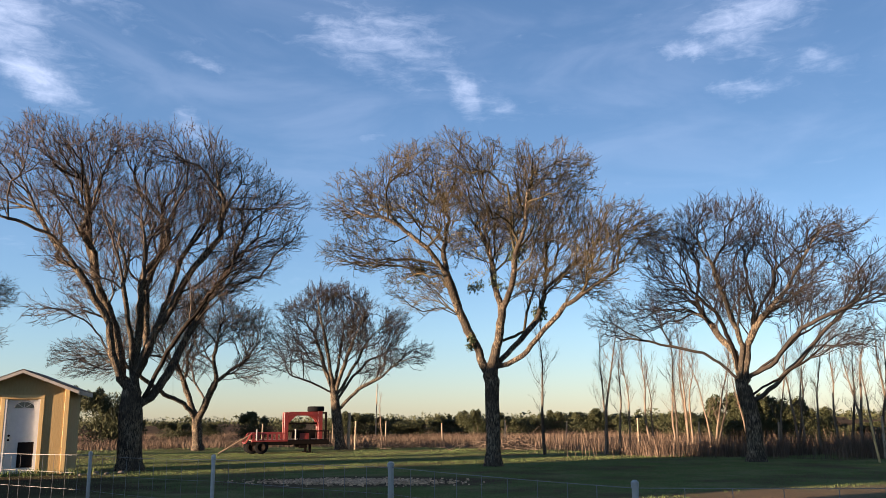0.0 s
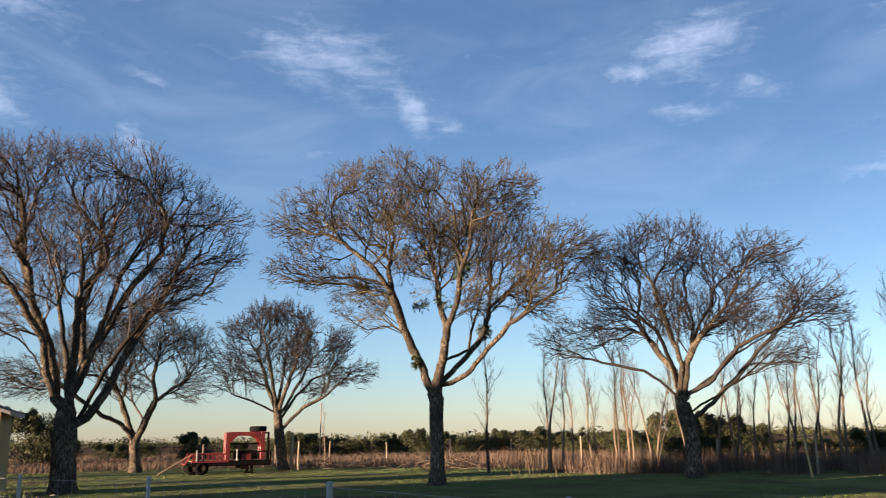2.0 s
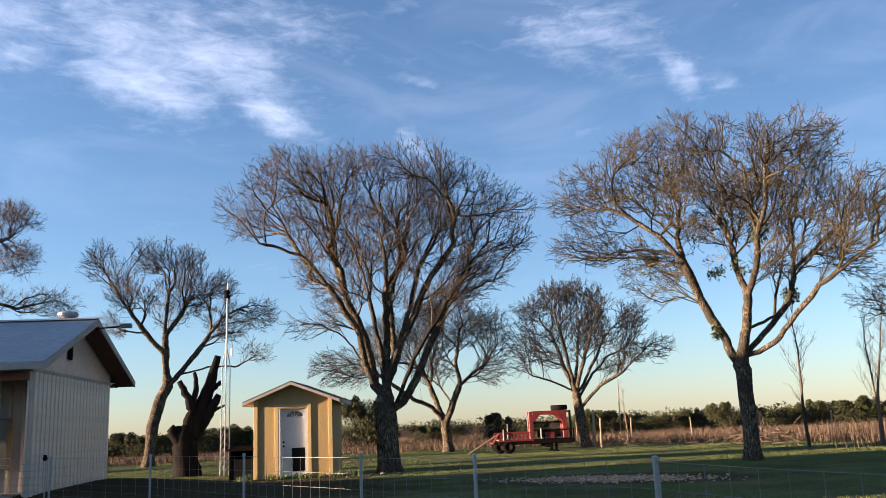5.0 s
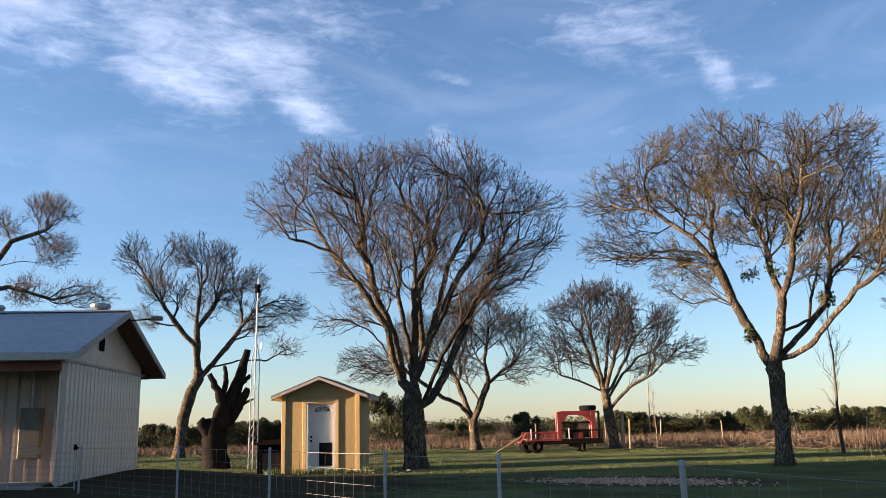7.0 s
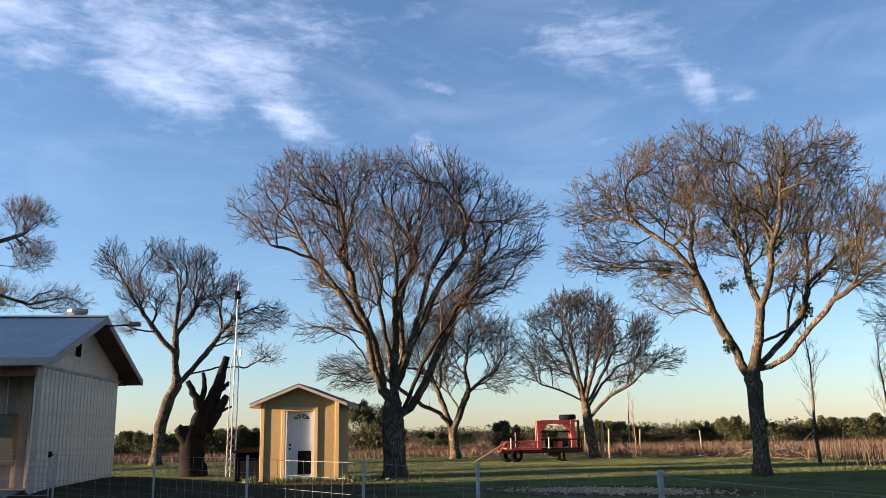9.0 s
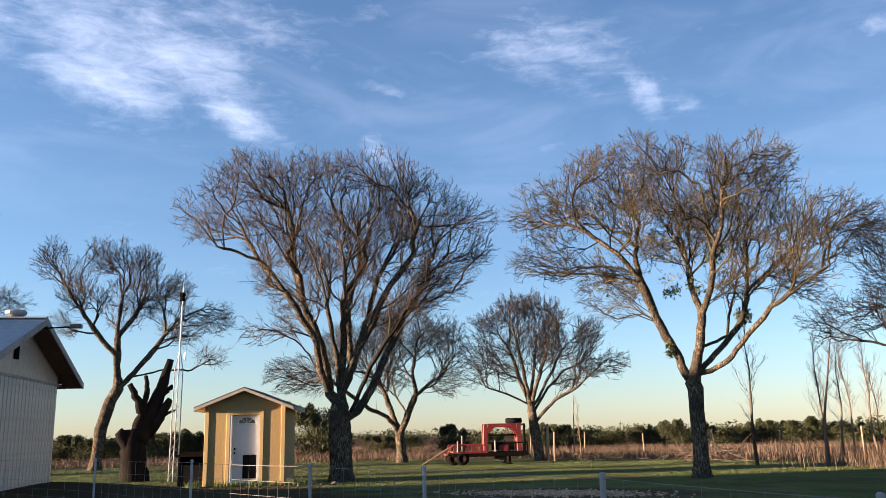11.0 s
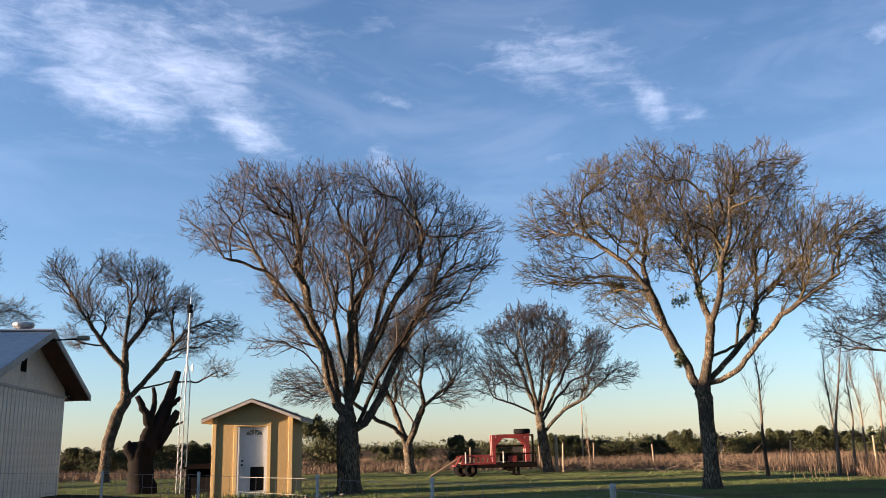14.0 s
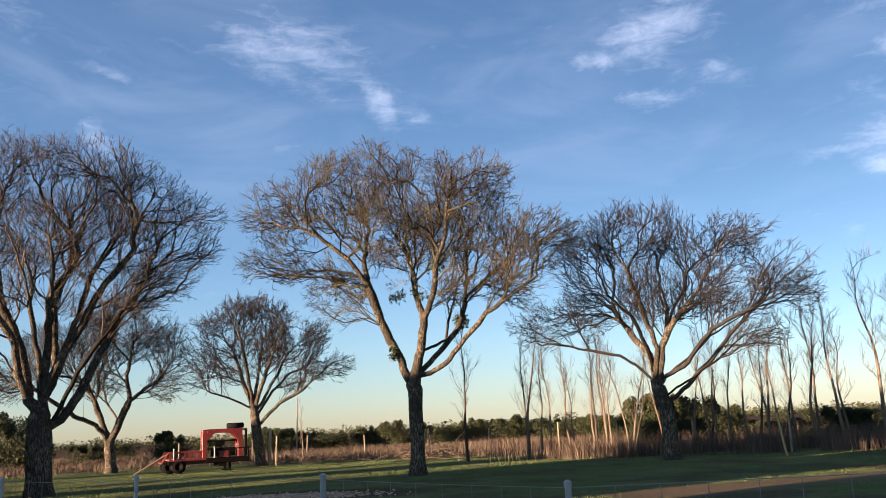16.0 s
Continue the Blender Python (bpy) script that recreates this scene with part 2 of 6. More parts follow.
def bark_surface(name, ridge, crack, patches):
    """Furrowed bark: pale plates between dark upright cracks, with patches of shade painted in."""
    m = bpy.data.materials.new(name)
    m.use_nodes = True
    n = Nodes(m.node_tree)
    at = n.add("ShaderNodeTexCoord").outputs["Object"]
    tall = n.add("ShaderNodeMapping", {"Vector": at, "Scale": (1.0, 1.0, 0.22)}).outputs[0]
    furrow = n.noise(tall, 34.0, 4.0, 0.6, 0.8)
    knots, fine, broad = n.noise(at, 5.0, 4.0), n.noise(at, 45.0, 5.0, 0.7), n.noise(at, 1.1, 4.0)
    deep = n.map(n.math("ADD", n.math("MULTIPLY", furrow, 0.75), n.math("MULTIPLY", knots, 0.25)), 0.42, 0.66)
    colour = n.mix(deep, crack, ridge)
    # broad dark blotches put patchy shade into the bark colour
    colour = n.mix(n.math("MULTIPLY", n.map(broad, 0.44, 0.60), 0.7), colour, patches)
    colour = n.mix(n.math("MULTIPLY", n.map(fine, 0.5, 0.75), 0.4), colour, crack)
    height = n.math("ADD", deep, n.math("MULTIPLY", knots, 1.6))
    bump = n.add("ShaderNodeBump", {"Height": height, "Strength": 0.8, "Distance": 0.03}).outputs[0]
    shader = n.add("ShaderNodeBsdfPrincipled", {"Base Color": colour, "Roughness": 0.95, "Normal": bump, "Specular IOR Level": 0.0})
    n.add("ShaderNodeOutputMaterial", {"Surface": shader.outputs[0]})
    return m


BARK = bark_surface("furrowed_bark", (0.310, 0.245, 0.168), (0.034, 0.028, 0.024), (0.052, 0.044, 0.036))
DARK_BARK = surface("charred_bark", (0.023, 0.020, 0.018), (0.010, 0.009, 0.009), 0.9, grain=8, relief=0.9, stretch=(3, 3, 0.8), sheen=0.0)
TWIG = surface("bare_twigs", (0.094, 0.074, 0.058), (0.028, 0.024, 0.021), 0.9, blotch=0.7, relief=0.0, sheen=0.0, per_piece=0.65)
# darker copy of the bare twigs, with the shade of neighbouring crowns painted in
TWIG_SHADED = surface("shade_toned_twigs", (0.050, 0.041, 0.034), (0.018, 0.016, 0.015), 0.9, blotch=0.7, relief=0.0, sheen=0.0, per_piece=0.65)
TWIG_GOLD = surface("lichen_twigs", (0.092, 0.074, 0.040), (0.024, 0.020, 0.016), 0.9, blotch=0.5, relief=0.0, sheen=0.0, per_piece=0.65)
TWIG_PALE = surface("pale_stems", (0.190, 0.145, 0.106), (0.090, 0.069, 0.053), 0.9, blotch=0.8, relief=0.0, sheen=0.0, per_piece=0.3)
CEDAR = surface("cedar_foliage", (0.032, 0.039, 0.016), (0.056, 0.056, 0.025), 0.8, grain=4, blotch=0.6, relief=0.0, sheen=0.15)
DRY_LEAF = surface("dead_leaves", (0.26, 0.195, 0.075), (0.15, 0.120, 0.045), 0.9, blotch=3, relief=0.0, sheen=0.0, per_piece=0.4)
MISTLETOE = surface("mistletoe_leaves", (0.03, 0.042, 0.014), (0.05, 0.06, 0.024), 0.7, blotch=3, relief=0.0)
GRASS = surface("green_grass", (0.092, 0.134, 0.040), (0.128, 0.146, 0.056), 0.8, grain=2, blotch=0.5, relief=0.0, sheen=0.1)
STRAW = surface("dry_grass", (0.170, 0.122, 0.084), (0.092, 0.068, 0.050), 0.9, grain=2, blotch=0.4, relief=0.0, sheen=0.0, per_piece=0.25)
STEMS = surface("dry_weed_stems", (0.170, 0.120, 0.086), (0.082, 0.061, 0.047), 0.9, grain=2, blotch=0.5, relief=0.0, sheen=0.0, per_piece=0.4)
# warm pale tone puts sunlight into stones that lie in the house's shade
GRAVEL = surface("sun_toned_limestone", (0.62, 0.42, 0.26), (0.28, 0.175, 0.10), 0.9, grain=20, blotch=3, relief=0.4, per_piece=0.45)
STUCCO = surface("yellow_painted_boards", (0.385, 0.268, 0.114), (0.295, 0.200, 0.084), 0.75, grain=25, blotch=0.9, relief=0.2, stretch=(1, 1, 0.25), extra=speckle(0.25, (0.31, 0.22, 0.105), 6.0))
TRIM_WOOD = surface("yellow_trim", (0.52, 0.365, 0.16), (0.42, 0.29, 0.125), 0.7, grain=25, relief=0.15, stretch=(1, 1, 0.2))
FASCIA = surface("weathered_white_trim", (0.42, 0.385, 0.345), (0.26, 0.235, 0.21), 0.7, grain=14, relief=0.2, extra=speckle(0.4, (0.22, 0.18, 0.145), 9.0))
SHINGLE = surface("grey_shingles", (0.16, 0.145, 0.135), (0.10, 0.09, 0.085), 0.9, grain=18, relief=0.5, per_thing=0.2)
WHITE = surface("white_door_paint", (0.60, 0.585, 0.56), (0.50, 0.485, 0.46), 0.5, grain=10, relief=0.05)
BLACK = surface("black_rubber", (0.009, 0.009, 0.010), (0.015, 0.015, 0.015), 0.85, relief=0.2, sheen=0.0)
RED_PAINT = surface("red_painted_steel", (0.235, 0.022, 0.017), (0.12, 0.015, 0.013), 0.5, grain=14, blotch=2.5, relief=0.1, extra=speckle(0.6, (0.16, 0.06, 0.03), 7.0), sheen=0.5)
DARK_STEEL = surface("dark_steel", (0.008, 0.0072, 0.007), (0.015, 0.011, 0.009), 0.8, metal=0.0, relief=0.1, sheen=0.0)
WIRE = surface("dull_fence_wire", (0.23, 0.22, 0.21), (0.16, 0.15, 0.145), 0.65, metal=0.2, relief=0.0)
GALV = surface("galvanised_steel", (0.46, 0.47, 0.48), (0.33, 0.33, 0.33), 0.45, metal=0.75, grain=18, blotch=3, relief=0.05)
POST_PAINT = surface("whitewashed_post", (0.38, 0.37, 0.36), (0.26, 0.25, 0.235), 0.7, grain=16, relief=0.1)
POST_RUST = surface("weathered_post", (0.36, 0.29, 0.20), (0.2, 0.15, 0.1), 0.85, grain=12, relief=0.3)
ROOF_METAL = surface("corrugated_roof_metal", (0.40, 0.40, 0.415), (0.32, 0.325, 0.34), 0.7, metal=0.1, grain=6, blotch=0.8, relief=0.04)
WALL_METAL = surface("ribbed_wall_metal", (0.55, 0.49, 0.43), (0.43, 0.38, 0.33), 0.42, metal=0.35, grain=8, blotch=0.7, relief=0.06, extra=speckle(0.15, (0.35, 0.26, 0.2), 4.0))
# darker than the ribs: the shade of the pans is put into this colour
PAN_METAL = surface("shade_toned_pan", (0.46, 0.395, 0.335), (0.33, 0.28, 0.235), 0.6, grain=10, blotch=0.9, relief=0.06, stretch=(1, 1, 0.3))
SOFFIT = surface("brown_soffit", (0.20, 0.09, 0.06), (0.13, 0.06, 0.04), 0.8)
RED_DOOR = surface("red_door_paint", (0.36, 0.035, 0.03), (0.26, 0.03, 0.028), 0.45, grain=8, relief=0.06)
WOOD = surface("weathered_wood", (0.27, 0.19, 0.12), (0.15, 0.11, 0.075), 0.85, grain=14, relief=0.4, stretch=(1, 1, 0.2))
CONCRETE = surface("concrete", (0.34, 0.32, 0.29), (0.26, 0.24, 0.22), 0.9, grain=20, relief=0.3)
FIELD_STONE = surface("field_stone", (0.20, 0.175, 0.145), (0.11, 0.098, 0.082), 0.95, grain=20, blotch=6, relief=0.4, sheen=0.0)
GREY_BOX = surface("grey_enamel", (0.17, 0.155, 0.12), (0.12, 0.11, 0.085), 0.5, relief=0.05)
CREAM = surface("cream_plastic", (0.60, 0.52, 0.40), (0.48, 0.40, 0.30), 0.5, relief=0.05)
BLIND = surface("pale_green_blind", (0.34, 0.45, 0.42), (0.26, 0.36, 0.34), 0.6, relief=0.02)
TERRACOTTA = surface("orange_brown_wood", (0.30, 0.13, 0.06), (0.20, 0.09, 0.045), 0.8, grain=14, relief=0.2)


def glass_surface():
    m = bpy.data.materials.new("window_glass")
    m.use_nodes = True
    n = Nodes(m.node_tree)
    shader = n.add("ShaderNodeBsdfPrincipled", {"Base Color": (0.03, 0.035, 0.04, 1), "Roughness": 0.05, "Specular IOR Level": 0.6})
    n.add("ShaderNodeOutputMaterial", {"Surface": shader.outputs[0]})
    return m


GLASS = glass_surface()


# ---------------------------------------------------------------- mesh helpers
class Geo:
    """Gathers the vertices and faces of one mesh."""

    def __init__(self):
        self.v, self.f = [], []

    def add(self, verts, faces):
        k = len(self.v)
        self.v.extend(tuple(p) for p in verts)
        self.f.extend(tuple(i + k for i in face) for face in faces)
        return self

    def box(self, x0, x1, y0, y1, z0, z1, edge=0.0, turn=None):
        """A box; edge > 0 chamfers all its edges."""
        lo, hi = (x0, y0, z0), (x1, y1, z1)
        if edge <= 0:
            verts = [(x, y, z) for z in (z0, z1) for x, y in ((x0, y0), (x1, y0), (x1, y1), (x0, y1))]
            faces = [(3, 2, 1, 0), (4, 5, 6, 7), (0, 1, 5, 4), (1, 2, 6, 5), (2, 3, 7, 6), (3, 0, 4, 7)]
        else:
            bm = bmesh.new()
            bmesh.ops.create_cube(bm, size=1.0)
            for vert in bm.verts:
                vert.co = [lo[i] + (vert.co[i] + 0.5) * (hi[i] - lo[i]) for i in range(3)]
            bmesh.ops.bevel(bm, geom=bm.edges[:], offset=edge, segments=1, affect="EDGES")
            bm.verts.index_update()
            verts = [tuple(vert.co) for vert in bm.verts]
            faces = [tuple(vert.index for vert in face.verts) for face in bm.faces]
            bm.free()
        if turn is not None:
            verts = [tuple(turn @ Vector(p)) for p in verts]
        return self.add(verts, faces)

    def tube(self, points, radii, sides=8, caps=True):
        pts = [Vector(p) for p in points]
        if not isinstance(radii, (list, tuple)):
            radii = [radii] * len(pts)
        verts, faces = [], []
        side = None
        for i, p in enumerate(pts):
            way = (pts[min(i + 1, len(pts) - 1)] - pts[max(i - 1, 0)]).normalized()
            if side is None:
                side = way.orthogonal().normalized()
            side = (side - way * side.dot(way)).normalized()
            up = way.cross(side)
            for j in range(sides):
                a = 2 * math.pi * j / sides
                verts.append(p + (side * math.cos(a) + up * math.sin(a)) * radii[i])
        for i in range(len(pts) - 1):
            for j in range(sides):
                a, b = i * sides + j, i * sides + (j + 1) % sides
                faces.append((a, b, b + sides, a + sides))
        if caps:
            faces.append(tuple(reversed(range(sides))))
            faces.append(tuple(range((len(pts) - 1) * sides, len(pts) * sides)))
        return self.add(verts, faces)

    def lathe(self, profile, centre=(0, 0, 0), axis="Z", sides=20):
        """Turns (radius, height) pairs round an axis through centre."""
        verts, faces = [], []
        for r, h in profile:
            for j in range(sides):
                a = 2 * math.pi * j / sides
                p = (r * math.cos(a), r * math.sin(a), h)
                p = {"Z": p, "Y": (p[0], p[2], p[1]), "X": (p[2], p[0], p[1])}[axis]
                verts.append((p[0] + centre[0], p[1] + centre[1], p[2] + centre[2]))
        for i in range(len(profile) - 1):
            for j in range(sides):
                a, b = i * sides + j, i * sides + (j + 1) % sides
                faces.append((a, b, b + sides, a + sides))
        faces.append(tuple(reversed(range(sides))))
        faces.append(tuple(range((len(profile) - 1) * sides, len(profile) * sides)))
        return self.add(verts, faces)

    def slab(self, outline, thick, to=None):
        """A flat polygon (3D points) thickened along a vector."""
        d = Vector(thick)
        a = [Vector(p) for p in outline]
        n = len(a)
        verts = a + [p + d for p in a]
        faces = [tuple(reversed(range(n))), tuple(range(n, 2 * n))]
        faces += [(i, (i + 1) % n, (i + 1) % n + n, i + n) for i in range(n)]
        return self.add(verts, faces)

    def mesh(self, name, material, smooth=False):
        data = bpy.data.meshes.new(name)
        data.from_pydata(self.v, [], self.f)
        data.materials.append(material)
        if smooth:
            data.polygons.foreach_set("use_smooth", [True] * len(data.polygons))
        data.update()
        return data


def part(name, geo, material, parent, label="", smooth=False):
    """One mesh object under a thing or a part."""
    data = geo if isinstance(geo, bpy.types.Mesh) else geo.mesh(name, material, smooth)
    ob = new(name, data)
    ob.parent = parent
    if label:
        ob["label"] = label
    return ob


def thing(name, m, label, category, group="", kind=""):
    ob = new(name)
    ob.matrix_world = m
    ob.empty_display_size = 0.2
    return tagged(ob, label, category, group, kind)


def rise(x, y):
    """Height of the ground: a low swell under the house, gentle unevenness farther off."""
    d = math.hypot((x + 14.5) / 9.0, (y - 18.3) / 5.0)
    swell = 0.42 * (1 - min(max((d - 0.8) / 0.7, 0.0), 1.0)) ** 2 * (1 + 2 * min(max((d - 0.8) / 0.7, 0.0), 1.0))
    r = math.hypot(x, y)
    bumps = 0.05 * noise.noise((x * 0.16, y * 0.16, 0.3)) * min(max((r - 6) / 10, 0.0), 1.0)
    far = 0.9 * noise.noise((x * 0.006, y * 0.006, 4.0)) * min(max((r - 90) / 200, 0.0), 1.0)
    return swell + bumps + far


# ---------------------------------------------------------------- ground
def build_ground():
    xs = sorted({round(s * v, 2) for s in (-1, 1) for v in list(np.arange(0, 40, 0.8)) + list(np.geomspace(40, 2500, 40))})
    ys = sorted(set([-2500.0, -800.0, -200.0, -60.0, -20.0, -8.0] + [round(v, 2) for v in list(np.arange(-4, 60, 0.8)) + list(np.geomspace(60, 2500, 44))]))
    verts = [(x, y, rise(x, y)) for y in ys for x in xs]
    w = len(xs)
    faces = [(j * w + i, j * w + i + 1, (j + 1) * w + i + 1, (j + 1) * w + i) for j in range(len(ys) - 1) for i in range(w - 1)]
    g = Geo()
    g.add(verts, faces)
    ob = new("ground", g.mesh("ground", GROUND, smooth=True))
    tagged(ob, "short green yard grass running into dry brown pasture", "ground", kind="structure")


build_ground()


def build_shade_wall():
    """A plain stepped wall, added out of view to shade the yard and fence."""
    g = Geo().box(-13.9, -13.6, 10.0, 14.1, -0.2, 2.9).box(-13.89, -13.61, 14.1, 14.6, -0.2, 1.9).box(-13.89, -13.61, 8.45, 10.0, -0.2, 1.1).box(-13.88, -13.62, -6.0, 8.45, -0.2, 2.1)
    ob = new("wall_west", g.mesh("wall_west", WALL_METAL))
    tagged(ob, "plain pale metal wall added out of view to cast shade", "wall", kind="structure")


build_shade_wall()


def build_far_shade_walls():
    """Plain unseen walls added to shade trees and house; an opening lights the porch."""
    g = Geo().box(-26.3, -26.0, 12.75, 13.3, -0.2, 5.0).box(-26.3, -26.0, 14.8, 19.6, -0.2, 5.0)
    g.box(-26.3, -26.0, 11.6, 12.75, 3.2, 5.0).box(-26.3, -26.0, 13.3, 14.8, -0.2, 1.0).box(-26.3, -26.0, 13.3, 14.8, 2.75, 5.0)
    ob = new("wall_south_west", g.mesh("wall_south_west", WALL_METAL))
    tagged(ob, "plain pale metal wall with an opening, added unseen to shape sunlight", "wall", kind="structure")
    ob = new("wall_north_west", Geo().box(-26.3, -26.0, 35.3, 37.0, -0.2, 3.9).mesh("wall_north_west", WALL_METAL))
    tagged(ob, "plain pale metal wall added unseen to shade a tree", "wall", kind="structure")


build_far_shade_walls()


# ---------------------------------------------------------------- trees
def heapq_sort(heap):
    heap.sort()


def heap_push(heap, item):
    """Adds an item to a binary heap."""
    heap.append(item)
    i = len(heap) - 1
    while i > 0 and heap[i] < heap[(i - 1) // 2]:
        k = (i - 1) // 2
        heap[i], heap[k] = heap[k], heap[i]
        i = k


def heap_pop(heap):
    """Takes the smallest item off a binary heap."""
    last = heap.pop()
    if not heap:
        return last
    top, heap[0] = heap[0], last
    i, n = 0, len(heap)
    while True:
        k = 2 * i + 1
        if k >= n:
            return top
        if k + 1 < n and heap[k + 1] < heap[k]:
            k += 1
        if heap[i] <= heap[k]:
            return top
        heap[i], heap[k] = heap[k], heap[i]
        i = k


class Skeleton:
    """Limbs laid by hand, filled out by branches that grow towards points scattered through the crown."""

    def __init__(self, base, heading):
        self.base, self.heading, self.lines, self.blobs = base, heading, [], []

    def limb(self, *points):
        self.lines.append([np.array(p) for p in points])

    def lobes(self, *blobs):
        self.blobs += blobs

    def grow(self, seed, trunk_radius, count, step=0.2, twigs=2, twig_length=0.45, tip=0.0035, droop=0.0, ease=0.45, limb_low=0.0, power=0.56, clump=0.75, gaps=-0.12, jitter=0.024, crook=0.27):
        rng = np.random.default_rng(seed)
        pos, parent = [], []

        def add(p, up):
            pos.append(np.array(p, float))
            parent.append(up)
            return len(pos) - 1

        for k, line in enumerate(self.lines):
            start = line[0]
            if k == 0:
                last = add(start, -1)
            else:
                last = int(np.argmin(np.linalg.norm(np.array(pos) - start, axis=1)))
            wob = rng.normal(0, 0.04, 3)
            for q in line[1:]:
                a = pos[last]
                n = max(1, int(round(np.linalg.norm(q - a) / step)))
                for i in range(1, n + 1):
                    wob = wob * 0.7 + rng.normal(0, 0.016, 3)
                    last = add(a + (q - a) * i / n + wob * (k > 0), last)
        # scatter points evenly through the crown and join each to the limbs by the cheapest way
        laid = len(pos)
        vol = np.array([b[2] * b[3] * b[4] for b in self.blobs])
        many = count * 4
        pick = rng.choice(len(vol), many, p=vol / vol.sum())
        u = rng.normal(size=(many, 3))
        u /= np.linalg.norm(u, axis=1)[:, None]
        u *= rng.random((many, 1)) ** 0.36 * 0.835
        blob = np.array([(b[0], 0.0, b[1], b[2], b[3], b[4]) for b in self.blobs])[pick]
        cloud = blob[:, :3] + u * blob[:, 3:]
        lumpy = np.array([noise.noise((q[0] * clump + seed, q[1] * clump, q[2] * clump)) for q in cloud])
        cloud = cloud[lumpy > gaps]
        gap = (vol.sum() * 4.19 * 0.55 / count) ** (1 / 3) * 0.72
        _, keep = np.unique(np.round(cloud / gap).astype(int), axis=0, return_index=True)
        cloud = cloud[np.sort(keep)][:count]
        every = np.concatenate([np.array(pos), cloud])
        cost = np.full(len(every), 1e9)
        link = np.full(len(every), -1)
        for i in range(laid):
            link[i] = parent[i]
            cost[i] = 0.0 if parent[i] < 0 else cost[parent[i]] + ease * np.linalg.norm(every[i] - every[parent[i]])
        near_ids, near_d = [], []
        for a in range(0, len(every), 1500):
            d = np.linalg.norm(every[a:a + 1500, None, :].astype(np.float32) - every[None, :, :].astype(np.float32), axis=2)
            ids = np.argpartition(d, 15, axis=1)[:, :15]
            near_ids.append(ids)
            near_d.append(np.take_along_axis(d, ids, 1))
        near_ids, near_d = np.concatenate(near_ids), np.concatenate(near_d)
        hub = np.array(self.lines[0][-1]) - np.array([0, 0, 0.6])
        spoke = every - hub
        spoke /= np.linalg.norm(spoke, axis=1)[:, None] + 1e-9
        luck = rng.uniform(0.75, 1.35, len(every))
        heap = [(cost[i], i) for i in range(laid)]
        heapq_sort(heap)
        done = np.zeros(len(every), bool)
        order = []
        while heap:
            c, i = heap_pop(heap)
            if done[i]:
                continue
            done[i] = True
            order.append(i)
            way = every[i] - every[link[i]] if link[i] >= 0 else np.array([0, 0, 1.0])
            way = way / (np.linalg.norm(way) + 1e-9)
            for j, d in zip(near_ids[i], near_d[i]):
                if j < laid or done[j] or d < 1e-6:
                    continue
                bend = 1 - float(np.dot(way, every[j] - every[i])) / d
                if bend > 1.35:
                    continue
                bend += 0.80 * (1 - float(np.dot(spoke[j], every[j] - every[i])) / d)
                nc = c + d ** 1.3 * (1 + 1.6 * bend) * luck[j] * (1.0 if i >= laid else 1.0 + 0.25 * (every[i][2] < limb_low))
                if nc < cost[j]:
                    cost[j], link[j] = nc, i
                    heap_push(heap, (nc, j))
        remap = {}
        new_pos, new_parent = [], []
        for i in list(range(laid)) + [i for i in order if i >= laid]:
            remap[i] = len(new_pos)
            new_pos.append(every[i])
            new_parent.append(remap[link[i]] if link[i] >= 0 else -1)
        pos, parent = new_pos, new_parent
        # ease the zigzag out of the fine branches
        p = np.array(pos)
        up = np.array(parent)
        kid_sum, kid_n = np.zeros_like(p), np.zeros(len(p))
        for _ in range(2):
            kid_sum[:], kid_n[:] = 0, 0
            np.add.at(kid_sum, up[1:], p[1:])
            np.add.at(kid_n, up[1:], 1)
            mid = 0.5 * (p[up] + kid_sum / np.maximum(kid_n, 1)[:, None])
            move = (np.arange(len(p)) >= laid) & (kid_n > 0)
            p[move] = p[move] * 0.5 + mid[move] * 0.5
        p[laid:] += rng.normal(0, jitter, (len(p) - laid, 3))
        pos = list(p)
        pos, parent = np.array(pos), np.array(parent)
        n = len(pos)
        # radii: a pipe model from the tips down
        area = np.zeros(n)
        child_count = np.bincount(parent[parent >= 0], minlength=n)
        for i in range(n - 1, -1, -1):
            if child_count[i] == 0:
                area[i] = 1.0
            if parent[i] >= 0:
                area[parent[i]] += area[i]
        radius = area ** power
        radius = tip + (trunk_radius - tip) * (radius - 1) / (radius[0] - 1)
        return self.mesh_parts(pos, parent, radius, rng, twigs, twig_length, tip, droop, crook)

    def mesh_parts(self, pos, parent, radius, rng, twigs, twig_length, tip, droop, crook):
        n = len(pos)
        best = np.full(n, -1)
        for i in np.argsort(radius):
            if parent[i] >= 0:
                best[parent[i]] = i
        chains = []
        starts = [0] + [i for i in range(1, n) if best[parent[i]] != i]
        for s in starts:
            ids = [parent[s]] if parent[s] >= 0 else []
            i = s
            while i >= 0:
                ids.append(i)
                i = best[i]
            if len(ids) > 1:
                chains.append((ids, radius[s]))
        groups = {"trunk": [], "crown": []}
        for ids, r in chains:
            rr = np.minimum(radius[ids], r)
            if len(rr) > 1:
                rr[-1] *= 0.5
            groups["trunk" if r > 0.07 else "crown"].append((pos[ids], rr))
        # twigs: crooked shoots off every thin branch, each with smaller side twigs
        ends = np.bincount(parent[parent >= 0], minlength=n) == 0
        thin = np.where((radius < 0.020) & (np.arange(n) > 0))[0]
        many = np.where(ends[thin], twigs, rng.random(len(thin)) < 0.5).astype(int)
        at = np.repeat(thin, many)
        m = len(at)
